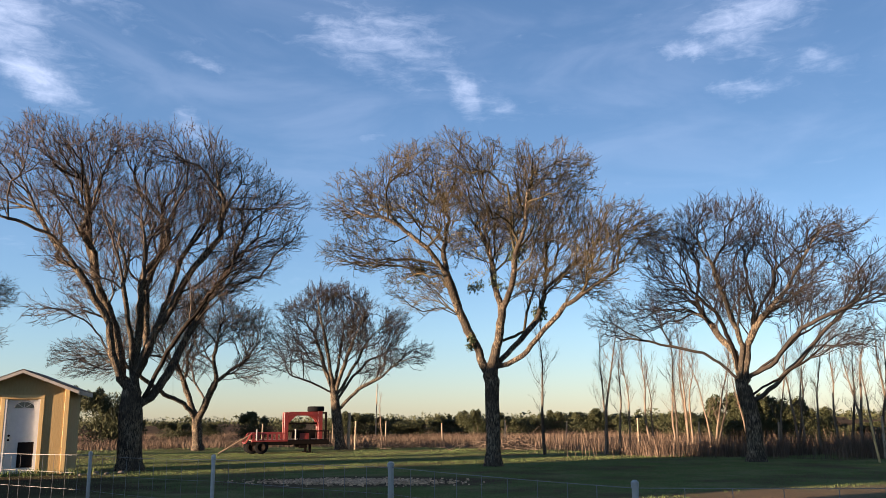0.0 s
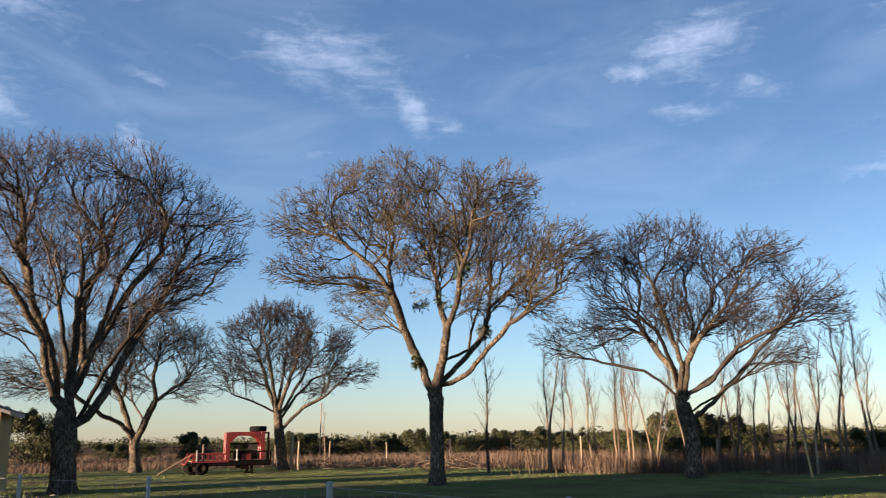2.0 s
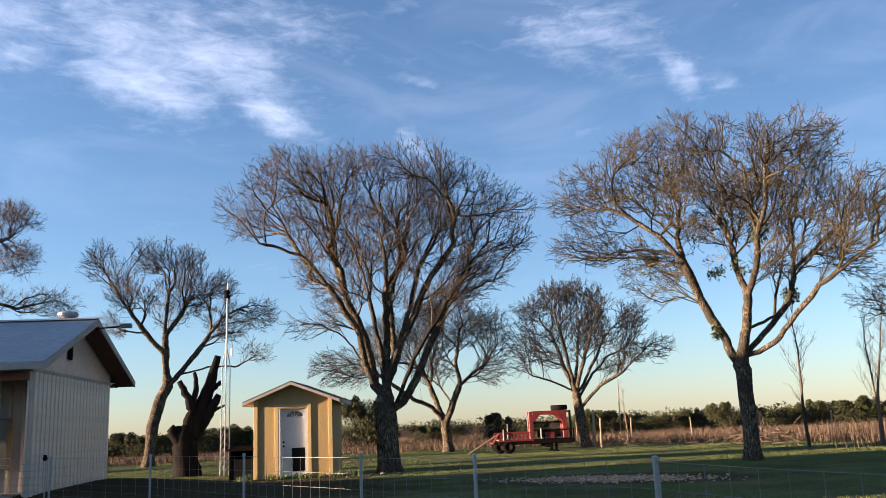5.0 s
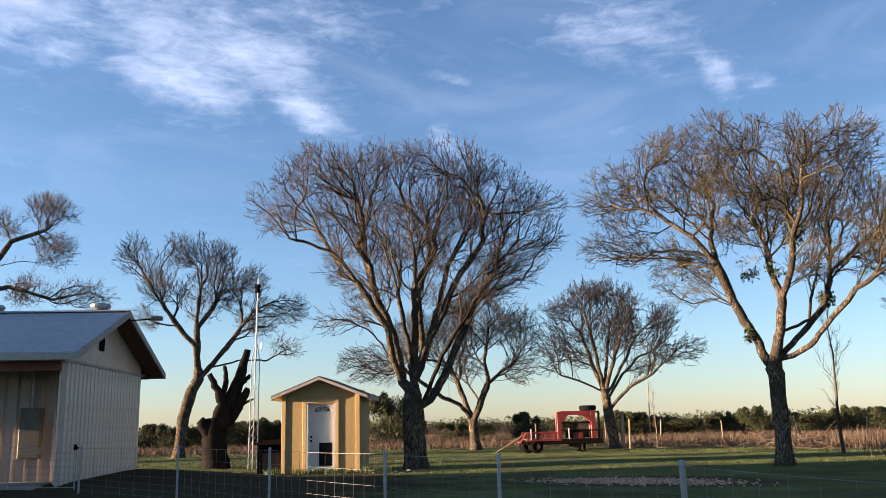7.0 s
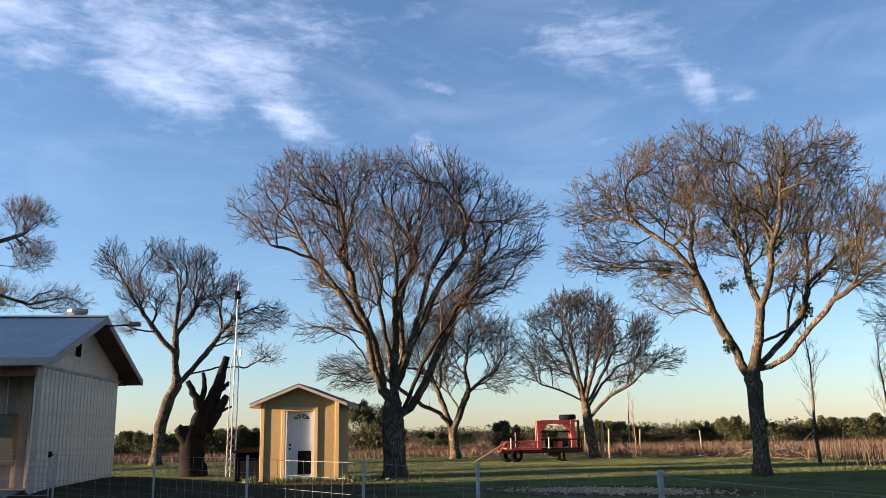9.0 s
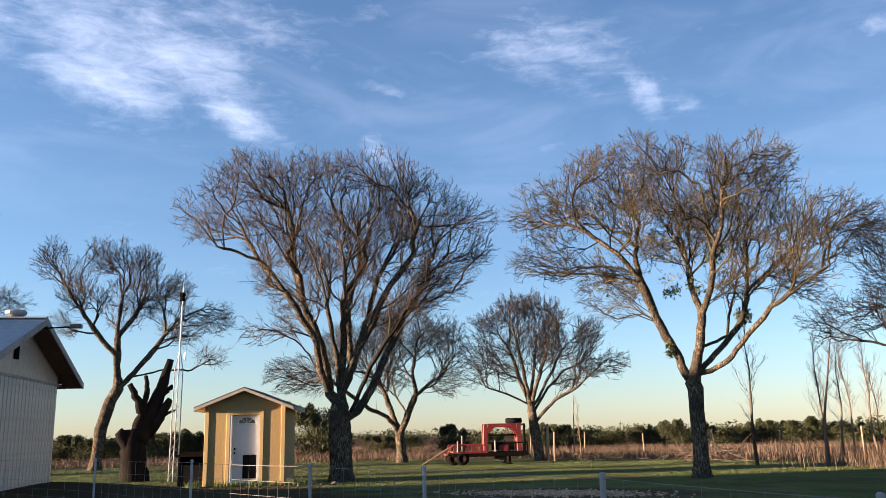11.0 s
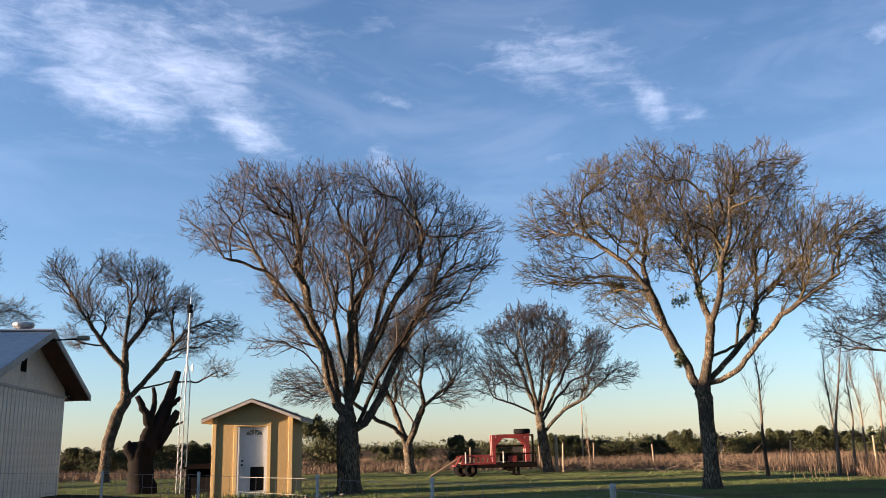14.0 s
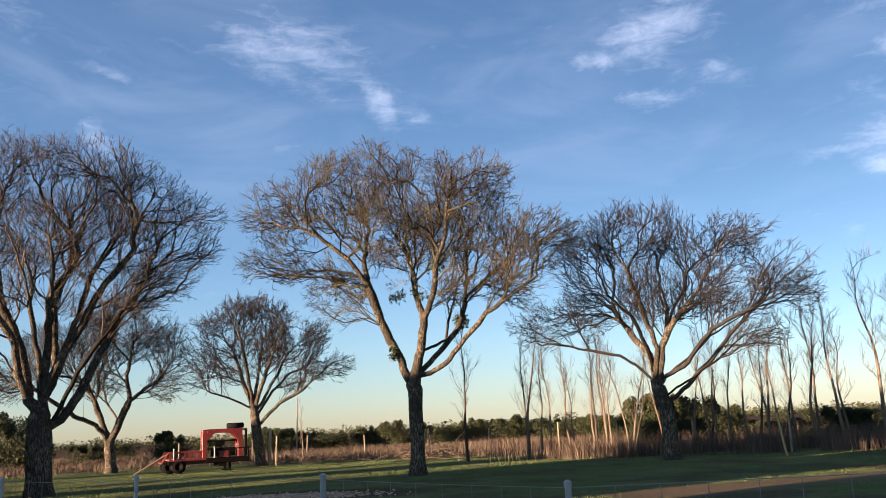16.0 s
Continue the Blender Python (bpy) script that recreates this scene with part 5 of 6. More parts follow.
# ---------------------------------------------------------------- shed
def build_shed():
    sx, sy = SHED
    root = thing("shed", pose(sx, sy, rise(sx, sy), 0, 0, SHED_TURN), "small yellow gabled shed with a white door", "shed")
    hw, deep, wall, top = 1.17, 2.3, 2.34, 2.80
    over, t = 0.30, 0.10
    # walls: the front one has a doorway
    d0, d1, dh = -0.44, 0.44, 2.04
    front = Geo()
    front.box(-hw, d0, 0, t, 0, wall)
    front.box(d1, hw, 0, t, 0, wall)
    front.box(d0, d1, 0, t, dh, wall)
    front.slab([(-hw, 0, wall), (hw, 0, wall), (0, 0, top)], (0, t, 0))
    part("front_wall", front, STUCCO, root)
    back = Geo().box(-hw, hw, deep - t, deep, 0, wall)
    back.slab([(-hw, deep - t, wall), (hw, deep - t, wall), (0, deep - t, top)], (0, t, 0))
    part("back_wall", back, STUCCO, root)
    for s in (-1, 1):
        part("side_wall", Geo().box(min(s * hw, s * (hw - t)), max(s * hw, s * (hw - t)), t, deep - t, 0, wall), STUCCO, root)
    # upright trims stand proud and throw long shadows across the boards
    for x in (-hw - 0.02, hw - 0.10):
        part("corner_trim", Geo().box(x, x + 0.12, -0.034, 0.0, 0, wall - 0.02, 0.006), TRIM_WOOD, root)
    for x in (d0 - 0.11, d1):
        part("door_casing", Geo().box(x, x + 0.11, -0.034, 0.0, 0, dh + 0.02, 0.006), TRIM_WOOD, root)
    part("door_casing", Geo().box(d0 - 0.11, d1 + 0.11, -0.036, -0.001, dh + 0.02, dh + 0.13, 0.006), TRIM_WOOD, root)
    
    for x in (d0, d1 - 0.05):
        part("door_jamb", Geo().box(x, x + 0.05, -0.03, 0.14, 0, dh), WHITE, root, "sunlit white jamb")
    # door with a fanlight and a pet flap
    door = part("door", Geo().box(d0 + 0.05, d1 - 0.05, 0.10, 0.145, 0.03, dh - 0.01, 0.004), WHITE, root, "plain white door")
    fan = Geo()
    ring = [(0.03 + 0.25 * math.cos(a), 0.096, 1.80 + 0.17 * math.sin(a)) for a in np.linspace(0, math.pi, 15)]
    fan.slab(ring, (0, 0.006, 0))
    part("fanlight", fan, GLASS, door, "arched glass light")
    rim = Geo().tube([(0.03 + 0.27 * math.cos(a), 0.094, 1.80 + 0.19 * math.sin(a)) for a in np.linspace(0, math.pi, 17)], 0.018, 6)
    rim.tube([(-0.24, 0.094, 1.79), (0.30, 0.094, 1.79)], 0.018, 6)
    for a in (0.8, 1.57, 2.34):
        rim.tube([(0.03, 0.094, 1.80), (0.03 + 0.25 * math.cos(a), 0.094, 1.80 + 0.17 * math.sin(a))], 0.008, 4)
    part("fanlight_frame", rim, WHITE, door)
    part("pet_flap", Geo().box(-0.02, 0.30, 0.086, 0.098, 0.24, 0.84), BLACK, door, "dark pet flap")
    frame_ = Geo().box(-0.06, -0.02, 0.08, 0.10, 0.20, 0.88).box(0.30, 0.34, 0.08, 0.10, 0.20, 0.88)
    frame_.box(-0.02, 0.30, 0.08, 0.10, 0.20, 0.24).box(-0.02, 0.30, 0.08, 0.10, 0.84, 0.88)
    part("flap_frame", frame_, DARK_STEEL, door)
    for z in (0.94, 1.06):
        part("knob", Geo().lathe([(0.012, 0.0), (0.012, -0.03), (0.03, -0.04), (0.032, -0.06), (0.015, -0.075)], (-0.30, 0.10, z), "Y", 12), DARK_STEEL, door, smooth=True)
    # roof: two slopes with shingle courses, fascia and rake boards
    slope = math.atan2(top - wall, hw)
    ex = hw + 0.28
    ez = top - ex * math.tan(slope)
    for s in (-1, 1):
        slab = Geo().slab([(0, -over, top), (s * ex, -over, ez), (s * ex, deep + over, ez), (0, deep + over, top)], (0, 0, 0.05))
        roof = part("roof", slab, WOOD, root)
        for c in range(9):
            f0, f1 = c / 9, (c + 1) / 9 + 0.012
            za, zb = top - ex * f0 * math.tan(slope), top - ex * f1 * math.tan(slope)
            course = Geo().slab([(s * ex * f0, -over - 0.01, za + 0.052), (s * ex * f1, -over - 0.01, zb + 0.058),
                                 (s * ex * f1, deep + over + 0.01, zb + 0.058), (s * ex * f0, deep + over + 0.01, za + 0.052)], (0, 0, 0.012))
            part("shingle_course", course, SHINGLE, roof)
        rake = Geo().slab([(0, -over - 0.025, top - 0.05), (s * ex, -over - 0.025, ez - 0.05),
                           (s * ex, -over - 0.025, ez + 0.035), (0, -over - 0.025, top + 0.035)], (0, 0.022, 0))
        part("rake_board", rake, FASCIA, root)
        part("fascia", Geo().box(min(s * ex, s * (ex + 0.02)), max(s * ex, s * (ex + 0.02)), -over, deep + over, ez - 0.07, ez + 0.045), FASCIA, root)
    part("sill", Geo().box(d0, d1, -0.10, 0.10, -0.02, 0.03, 0.006), WOOD, root)
    part("footing", Geo().box(-hw + 0.03, hw - 0.03, 0.03, deep - 0.03, -0.25, 0.0), CONCRETE, root)


SHED, SHED_TURN = (-4.83, 25.72), 0.0
build_shed()


# ---------------------------------------------------------------- house
HOUSE = pose(-7.67, 18.12, 0.42, 0, 0, 187.2)     # x runs along the ridge away from the gable end, -y to the back


def build_house():
    root = thing("house", HOUSE, "long low metal-clad house with a porch and a grey metal roof", "house")
    L, front, porch, back = 17.0, 2.62, 1.45, -2.75
    over = 0.40
    ridge_z, eave_z, eave_f, eave_b = 3.50, 2.34, 3.18, -3.45

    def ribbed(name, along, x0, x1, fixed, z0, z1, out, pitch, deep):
        """A weathered sheet, toned darker for shade, with raised ribs, each a piece of its own."""
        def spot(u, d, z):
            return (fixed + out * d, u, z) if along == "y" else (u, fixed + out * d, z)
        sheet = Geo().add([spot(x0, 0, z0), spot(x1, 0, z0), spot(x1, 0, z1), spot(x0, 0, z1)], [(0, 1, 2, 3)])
        sheet = part(name, sheet, PAN_METAL, root, "weathered ribbed metal sheet, toned darker for shade")
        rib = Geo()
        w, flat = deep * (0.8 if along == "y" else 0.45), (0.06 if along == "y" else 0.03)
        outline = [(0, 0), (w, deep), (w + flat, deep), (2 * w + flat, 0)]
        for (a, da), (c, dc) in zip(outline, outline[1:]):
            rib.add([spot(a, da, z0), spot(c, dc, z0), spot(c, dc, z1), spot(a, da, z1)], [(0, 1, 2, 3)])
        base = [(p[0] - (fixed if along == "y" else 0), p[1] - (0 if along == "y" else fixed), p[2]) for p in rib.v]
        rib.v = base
        # gable ribs are lighter than the pans, so shade between them is painted in
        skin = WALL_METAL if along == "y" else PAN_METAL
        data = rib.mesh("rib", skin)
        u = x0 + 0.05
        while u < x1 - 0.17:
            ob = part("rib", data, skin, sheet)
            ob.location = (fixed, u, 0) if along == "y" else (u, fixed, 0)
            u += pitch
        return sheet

    gx = over
    # core walls with the ribbed sheets on them
    core = Geo().box(gx + 0.04, gx + 0.16, back, porch - 0.12, 0, 2.30).box(gx + 0.04, gx + 0.075, porch - 0.12, front, 0, 2.30)
    core.box(gx + 0.16, L, back, back + 0.12, 0, 2.30)
    core.box(L - 0.12, L, back + 0.12, porch - 0.12, 0, 2.30)
    core.box(gx + 0.16, L, porch - 0.12, porch - 0.03, 0, 2.45)
    core.slab([(gx + 0.06, back, 2.30), (gx + 0.06, front, 2.30), (gx + 0.06, 0, ridge_z - 0.12)], (0.1, 0, 0))
    part("wall", core, WALL_METAL, root)
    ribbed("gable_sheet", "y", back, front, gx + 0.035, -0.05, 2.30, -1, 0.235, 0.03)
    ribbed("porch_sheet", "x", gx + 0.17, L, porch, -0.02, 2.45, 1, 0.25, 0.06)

    def under_roof(u):
        return ridge_z - 0.10 - abs(u) * (ridge_z - eave_z) / (eave_f if u > 0 else -eave_b)

    def board_line(g, y0, y1):
        g.add([(gx + 0.025, y0, 2.28), (gx + 0.025, y1, 2.28), (gx + 0.025, y1, under_roof(y1)), (gx + 0.025, y0, under_roof(y0))], [(0, 1, 2, 3)])
        g.add([(gx + 0.045, y0, 2.28), (gx + 0.045, y1, 2.28), (gx + 0.045, y1, under_roof(y1)), (gx + 0.045, y0, under_roof(y0))], [(3, 2, 1, 0)])
    y = back
    while y < front - 0.01:
        g = Geo()
        board_line(g, y + 0.014, min(y + 0.30, front) - 0.014)
        part("gable_board", g, WALL_METAL, root)
        y += 0.30
    part("gable_vent", Geo().box(gx - 0.01, gx + 0.03, 0.35, 0.60, 2.62, 2.95, 0.004), DARK_STEEL, root, "dark louvred vent")
    part("belt_trim", Geo().box(gx - 0.012, gx + 0.02, back, front, 2.24, 2.30, 0.004), FASCIA, root)
    # roof: corrugated sheets
    for name, ey in (("roof", eave_f), ("roof", eave_b)):
        n = 240
        g = Geo()
        verts, faces = [], []
        xs = np.linspace(0, L + 0.4, n * 4 + 1)
        for i, x in enumerate(xs):
            lift = 0.0016 * (1, 0.5, 0, 0.5)[i % 4]
            for s in (0, 1):
                verts.append((x, ey * s, ridge_z + (eave_z - ridge_z) * s + 0.03 + lift))
                verts.append((x, ey * s, ridge_z + (eave_z - ridge_z) * s + 0.0))
        for i in range(len(xs) - 1):
            a = i * 4
            faces += [(a, a + 4, a + 6, a + 2), (a + 1, a + 3, a + 7, a + 5), (a + 2, a + 6, a + 7, a + 3)]
        g.add(verts, faces)
        part(name, g, ROOF_METAL, root, "grey corrugated metal sheets")
    cap = Geo().slab([(0, 0.16, ridge_z + 0.01), (0, 0, ridge_z + 0.065), (0, -0.16, ridge_z + 0.01)], (L + 0.4, 0, 0))
    part("ridge_cap", cap, ROOF_METAL, root)
    for ey in (eave_f, eave_b):
        s = 1 if ey > 0 else -1
        part("fascia", Geo().box(0.0, L + 0.4, min(ey, ey - s * 0.03), max(ey, ey - s * 0.03), eave_z - 0.11, eave_z - 0.004), FASCIA, root)
        rake = Geo().slab([(-0.012, 0, ridge_z - 0.12), (-0.012, ey, eave_z - 0.12), (-0.012, ey, eave_z + 0.02), (-0.012, 0, ridge_z + 0.03)], (0.024, 0, 0))
        part("rake_board", rake, FASCIA, root)
    part("soffit", Geo().slab([(gx, eave_f - 0.03, eave_z - 0.13), (gx, porch, eave_z - 0.05), (L, porch, eave_z - 0.05), (L, eave_f - 0.03, eave_z - 0.13)], (0, 0, 0.02)), SOFFIT, root, "dark brown porch ceiling")
    under = Geo().slab([(0.02, 0, ridge_z - 0.11), (0.02, eave_b + 0.03, eave_z - 0.11), (gx + 0.02, eave_b + 0.03, eave_z - 0.11), (gx + 0.02, 0, ridge_z - 0.11)], (0, 0, 0.02))
    under.slab([(0.02, 0, ridge_z - 0.11), (0.02, eave_f - 0.03, eave_z - 0.11), (gx + 0.02, eave_f - 0.03, eave_z - 0.11), (gx + 0.02, 0, ridge_z - 0.11)], (0, 0, 0.02))
    under.slab([(gx, eave_b + 0.03, eave_z - 0.12), (gx, back, eave_z - 0.12), (L, back, eave_z - 0.12), (L, eave_b + 0.03, eave_z - 0.12)], (0, 0, 0.02))
    part("eave_lining", under, SOFFIT, root)
    part("beam", Geo().box(gx, L, 2.72, 2.84, 2.06, 2.22, 0.006), SOFFIT, root)
    for x in (1.75, 4.35, 7.0, 9.7, 12.4, 15.1):
        part("porch_post", Geo().box(x - 0.055, x + 0.055, 2.73, 2.84, 0.0, 2.06, 0.008), POST_PAINT, root, "pale painted post")
    part("porch_floor", Geo().box(gx + 0.3, L, porch, 2.95, -0.3, 0.02), CONCRETE, root)
    part("footing", Geo().box(gx + 0.05, L - 0.02, back + 0.02, porch, -0.4, 0.0), CONCRETE, root)
    # door, window with an air conditioner, meter box
    door = part("door", Geo().box(4.35, 5.23, porch + 0.0, porch + 0.06, 0.03, 2.08, 0.005), RED_DOOR, root, "red painted door")
    for z0, z1 in ((0.2, 0.9), (1.1, 1.9)):
        for x0, x1 in ((4.45, 4.75), (4.83, 5.13)):
            part("panel", Geo().box(x0, x1, porch + 0.05, porch + 0.072, z0, z1, 0.008), RED_DOOR, door)
    part("knob", Geo().lathe([(0.012, 0.0), (0.012, 0.04), (0.03, 0.05), (0.03, 0.075), (0.012, 0.09)], (5.15, porch + 0.06, 1.0), "Y", 12), GALV, door, smooth=True)
    w = part("window", Geo().box(2.27, 2.33, porch, porch + 0.09, 1.02, 1.92).box(2.97, 3.03, porch, porch + 0.09, 1.02, 1.92)
             .box(2.33, 2.97, porch, porch + 0.09, 1.02, 1.08).box(2.33, 2.97, porch, porch + 0.09, 1.86, 1.92), WOOD, root, "brown window frame")
    part("pane", Geo().box(2.33, 2.97, porch + 0.045, porch + 0.055, 1.42, 1.86), BLIND, w, "pale green blind behind glass")
    ac = part("air_conditioner", Geo().box(2.40, 2.92, porch + 0.02, porch + 0.34, 1.09, 1.42, 0.012), CREAM, root, "window air conditioner")
    part("grille", Geo().box(2.46, 2.86, porch + 0.335, porch + 0.346, 1.14, 1.36), DARK_STEEL, ac)
    box_ = part("meter_box", Geo().box(1.10, 1.50, porch + 0.065, porch + 0.26, 0.45, 1.42, 0.015), GREY_BOX, root, "tall grey-green meter box")
    part("lid", Geo().box(1.12, 1.48, porch + 0.26, porch + 0.275, 0.98, 1.40, 0.004), GREY_BOX, box_)
    part("conduit", Geo().tube([(1.33, porch + 0.12, 1.42), (1.33, porch + 0.12, 2.3)], 0.025, 8), GALV, root)
    # turbine vents along the ridge
    for x in (0.72, 3.0):
        v = part("roof_vent", Geo().lathe([(0.15, -0.12), (0.15, 0.09), (0.20, 0.11), (0.215, 0.16), (0.205, 0.205), (0.16, 0.215), (0.02, 0.225)], (x, -0.25, ridge_z + 0.02), "Z", 18), GALV, root, "round galvanised turbine vent", smooth=True)
        for k in range(14):
            a = k * math.pi / 7
            c, s = math.cos(a), math.sin(a)
            fin = Geo().tube([(x + 0.19 * c, -0.25 + 0.19 * s, ridge_z + 0.12), (x + 0.222 * c, -0.25 + 0.222 * s, ridge_z + 0.18), (x + 0.19 * c, -0.25 + 0.19 * s, ridge_z + 0.225)], 0.008, 4)
            part("fin", fin, GALV, v)
    lamp = part("flood_lamp", Geo().tube([(0.35, -0.1, ridge_z - 0.18), (-0.25, -0.15, ridge_z - 0.15), (-0.5, -0.2, ridge_z - 0.12)], 0.018, 6), DARK_STEEL, root, "dark flood lamp on an arm")
    part("lamp_head", Geo().box(-0.66, -0.42, -0.28, -0.12, ridge_z - 0.16, ridge_z - 0.07, 0.012), GREY_BOX, lamp)


build_house()


# ---------------------------------------------------------------- trailer
def build_trailer():
    root = thing("trailer", pose(3.55, 37.4, rise(3.55, 37.4), 0, 0, 2) @ Matrix.Scale(0.94, 4), "red gooseneck flatbed trailer with slatted sides", "trailer")
    x0, x1, y0, y1, z = -1.68, 1.86, -0.1, 1.9, 0.60
    for y in (y0, y1 - 0.1):
        part("chassis_beam", Geo().box(x0, x1, y, y + 0.1, z - 0.22, z - 0.02, 0.01), DARK_STEEL, root, "dark steel beam")
    for x in np.linspace(x0, x1 - 0.1, 7):
        part("cross_member", Geo().box(x, x + 0.08, y0 + 0.1, y1 - 0.1, z - 0.18, z - 0.04), DARK_STEEL, root)
    deck = part("deck", Geo().box(x0, x1, y0, y0 + 0.02, z - 0.018, z), WOOD, root, "worn plank deck")
    for k in range(9):
        a = y0 + 0.03 + k * 0.215
        part("plank", Geo().box(x0, x1, a, a + 0.2, z - 0.02, z + 0.02, 0.004), WOOD, deck)
    for y in (y0 - 0.03, y1):
        rail = part("side_rail", Geo().box(x0, -0.05, y, y + 0.05, z + 0.27, z + 0.34, 0.006).box(x0, -0.05, y, y + 0.05, z - 0.06, z + 0.03, 0.006), RED_PAINT, root)
        dark = part("side_rail", Geo().box(-0.05, x1, y, y + 0.05, z + 0.36, z + 0.42, 0.006).box(-0.05, x1, y, y + 0.05, z - 0.20, z + 0.02, 0.006), DARK_STEEL, root, "dark steel side frame")
        for x in (0.42, 0.95, 1.62, x1 - 0.07):
            part("upright", Geo().box(x, x + 0.06, y + 0.004, y + 0.046, z + 0.02, z + 0.36), DARK_STEEL, dark)
        for x in np.arange(x0 + 0.05, -0.15, 0.21):
            part("slat", Geo().box(x, x + 0.09, y + 0.008, y + 0.042, z + 0.03, z + 0.27), RED_PAINT, rail)
    part("side_panel", Geo().box(0.52, 0.95, y0 + 0.08, y0 + 0.11, z + 0.03, z + 0.30, 0.004), RED_PAINT, root)
    tail = part("tail_frame", Geo().tube([(x0, y0, z + 0.3), (x0 - 0.25, y0 + 0.2, z - 0.12), (x0 - 0.25, y1 - 0.2, z - 0.12), (x0, y1, z + 0.3)], 0.035, 6), RED_PAINT, root)
    # neck
    for y in (0.62, 1.18):
        neck = Geo().box(-0.14, 0.06, y - 0.07, y + 0.07, z - 0.15, 1.86, 0.012)
        neck.box(0.06, 1.45, y - 0.07, y + 0.07, 1.70, 1.88, 0.012)
        neck.slab([(0.06, y - 0.07, 1.36), (0.42, y - 0.07, 1.70), (0.06, y - 0.07, 1.70)], (0, 0.14, 0))
        bow = [(1.45 - 0.52 * (1 - math.sin(a)), y - 0.07, 1.70 - 0.48 * (1 - math.cos(a))) for a in np.linspace(0, math.pi / 2, 7)]
        neck.slab(bow + [(1.45, y - 0.07, 1.70)], (0, 0.14, 0))
        part("neck_beam", neck, RED_PAINT, root, "red box-section gooseneck")
        part("riser", Geo().box(1.45, 1.66, y - 0.07, y + 0.07, z - 0.1, 1.90, 0.012), RED_PAINT, root)
    part("cross_bar", Geo().box(-0.14, 1.66, 0.86, 0.94, 1.30, 1.38, 0.01), DARK_STEEL, root)
    for y in (0.2, 1.5):
        part("front_stand", Geo().box(1.70, 1.80, y - 0.05, y + 0.05, z, 1.86, 0.01), DARK_STEEL, root, "dark steel upright")
    part("cross_bar", Geo().box(1.71, 1.79, 0.25, 1.45, 1.78, 1.86, 0.01), DARK_STEEL, root)
    part("cross_bar", Geo().box(1.47, 1.65, 0.6, 1.2, 1.10, 1.2, 0.01), RED_PAINT, root)
    part("toolbox", Geo().box(0.25, 1.35, 0.66, 1.14, z + 0.05, z + 0.40, 0.02), DARK_STEEL, root)
    spare = part("spare_tyre", Geo().lathe([(0.20, 0.0), (0.36, 0.0), (0.40, 0.05), (0.40, 0.19), (0.36, 0.24), (0.20, 0.24)], (1.38, 0.9, 1.885), "Z", 26), BLACK, root, "black spare tyre lying flat", smooth=True)
    part("rim", Geo().lathe([(0.20, 0.05), (0.20, 0.19), (0.15, 0.20), (0.05, 0.18)], (1.38, 0.9, 1.885), "Z", 18), GALV, spare, smooth=True)

    def wheel(x, y):
        w = part("wheel", Geo().lathe([(0.19, -0.10), (0.27, -0.11), (0.305, -0.07), (0.305, 0.07), (0.27, 0.11), (0.19, 0.10)], (x, y, 0.305), "Y", 26), BLACK, root, smooth=True)
        part("rim", Geo().lathe([(0.21, -0.105), (0.18, -0.112), (0.10, -0.07), (0.06, -0.10), (0.02, -0.10)], (x, y, 0.305), "Y", 18), DARK_STEEL, w, smooth=True)
    for x, ys in ((-1.22, (0.0, 1.80)), (-1.60, (0.28, 1.52))):
        for y in ys:
            wheel(x, y)
    for y in (0.10, 1.55):
        leg = part("landing_leg", Geo().box(0.95, 1.07, y - 0.06, y + 0.06, 0.05, z, 0.008), DARK_STEEL, root, "dark steel landing leg")
        part("foot", Geo().box(0.86, 1.16, y - 0.13, y + 0.13, 0.0, 0.05, 0.008), DARK_STEEL, leg)
        part("step_box", Geo().box(0.50, 0.86, y - 0.12, y + 0.12, 0.22, z - 0.20, 0.012), DARK_STEEL, root, "dark steel box under the deck")
    for x in (-1.45, 0.30):
        part("stake", Geo().tube([(x, y0 - 0.05, z), (x, y0 - 0.05, z + 0.50)], 0.030, 6), POST_PAINT, root, "pale upright stake")
    part("ramp_pole", Geo().tube([(x0 - 1.4, 0.2, 0.06), (x0 + 0.1, 0.3, z + 0.32)], 0.040, 6), WOOD, root, "long pole leaning on the tail")


build_trailer()


# ---------------------------------------------------------------- mast, fences and yard things
def build_mast():
    x, y = -7.80, 29.1
    root = thing("radio_mast", pose(x, y, rise(x, y), 0, 0.5, 20), "pale lattice radio mast with a small dish", "mast")
    top, r = 4.2, 0.17
    legs = [(r * math.cos(a), r * math.sin(a)) for a in (0.4, 2.494, 4.589)]
    for a, b in legs:
        part("leg", Geo().tube([(a, b, -0.1), (a * 0.9, b * 0.9, top - 0.5), (a * 0.15, b * 0.15, top + 0.1)], 0.017, 6), GALV, root)
    for k in range(13):
        z0, z1 = 0.1 + k * 0.28, 0.1 + (k + 1) * 0.28
        for i in range(3):
            p, q = legs[i], legs[(i + 1) % 3]
            part("brace", Geo().tube([(p[0], p[1], z0), (q[0], q[1], z1)], 0.007, 4), GALV, root)
    part("pole", Geo().tube([(0, 0, top - 0.6), (0, 0, 6.6)], [0.03, 0.018], 8), GALV, root)
    part("whip", Geo().tube([(0, 0, 6.55), (0.03, 0, 7.1)], 0.006, 4), GALV, root)
    part("sensor_pod", Geo().lathe([(0.03, -0.14), (0.10, -0.12), (0.10, -0.02), (0.06, 0.0), (0.10, 0.04), (0.11, 0.12), (0.04, 0.17)], (0, 0, 6.2), "Z", 14), BLACK, root, "black round pod")
    part("dish", Geo().lathe([(0.02, 0.0), (0.10, 0.02), (0.16, 0.06), (0.15, 0.07), (0.02, 0.02)], (0.12, -0.1, 4.15), "X", 18), WHITE, root, smooth=True)


build_mast()


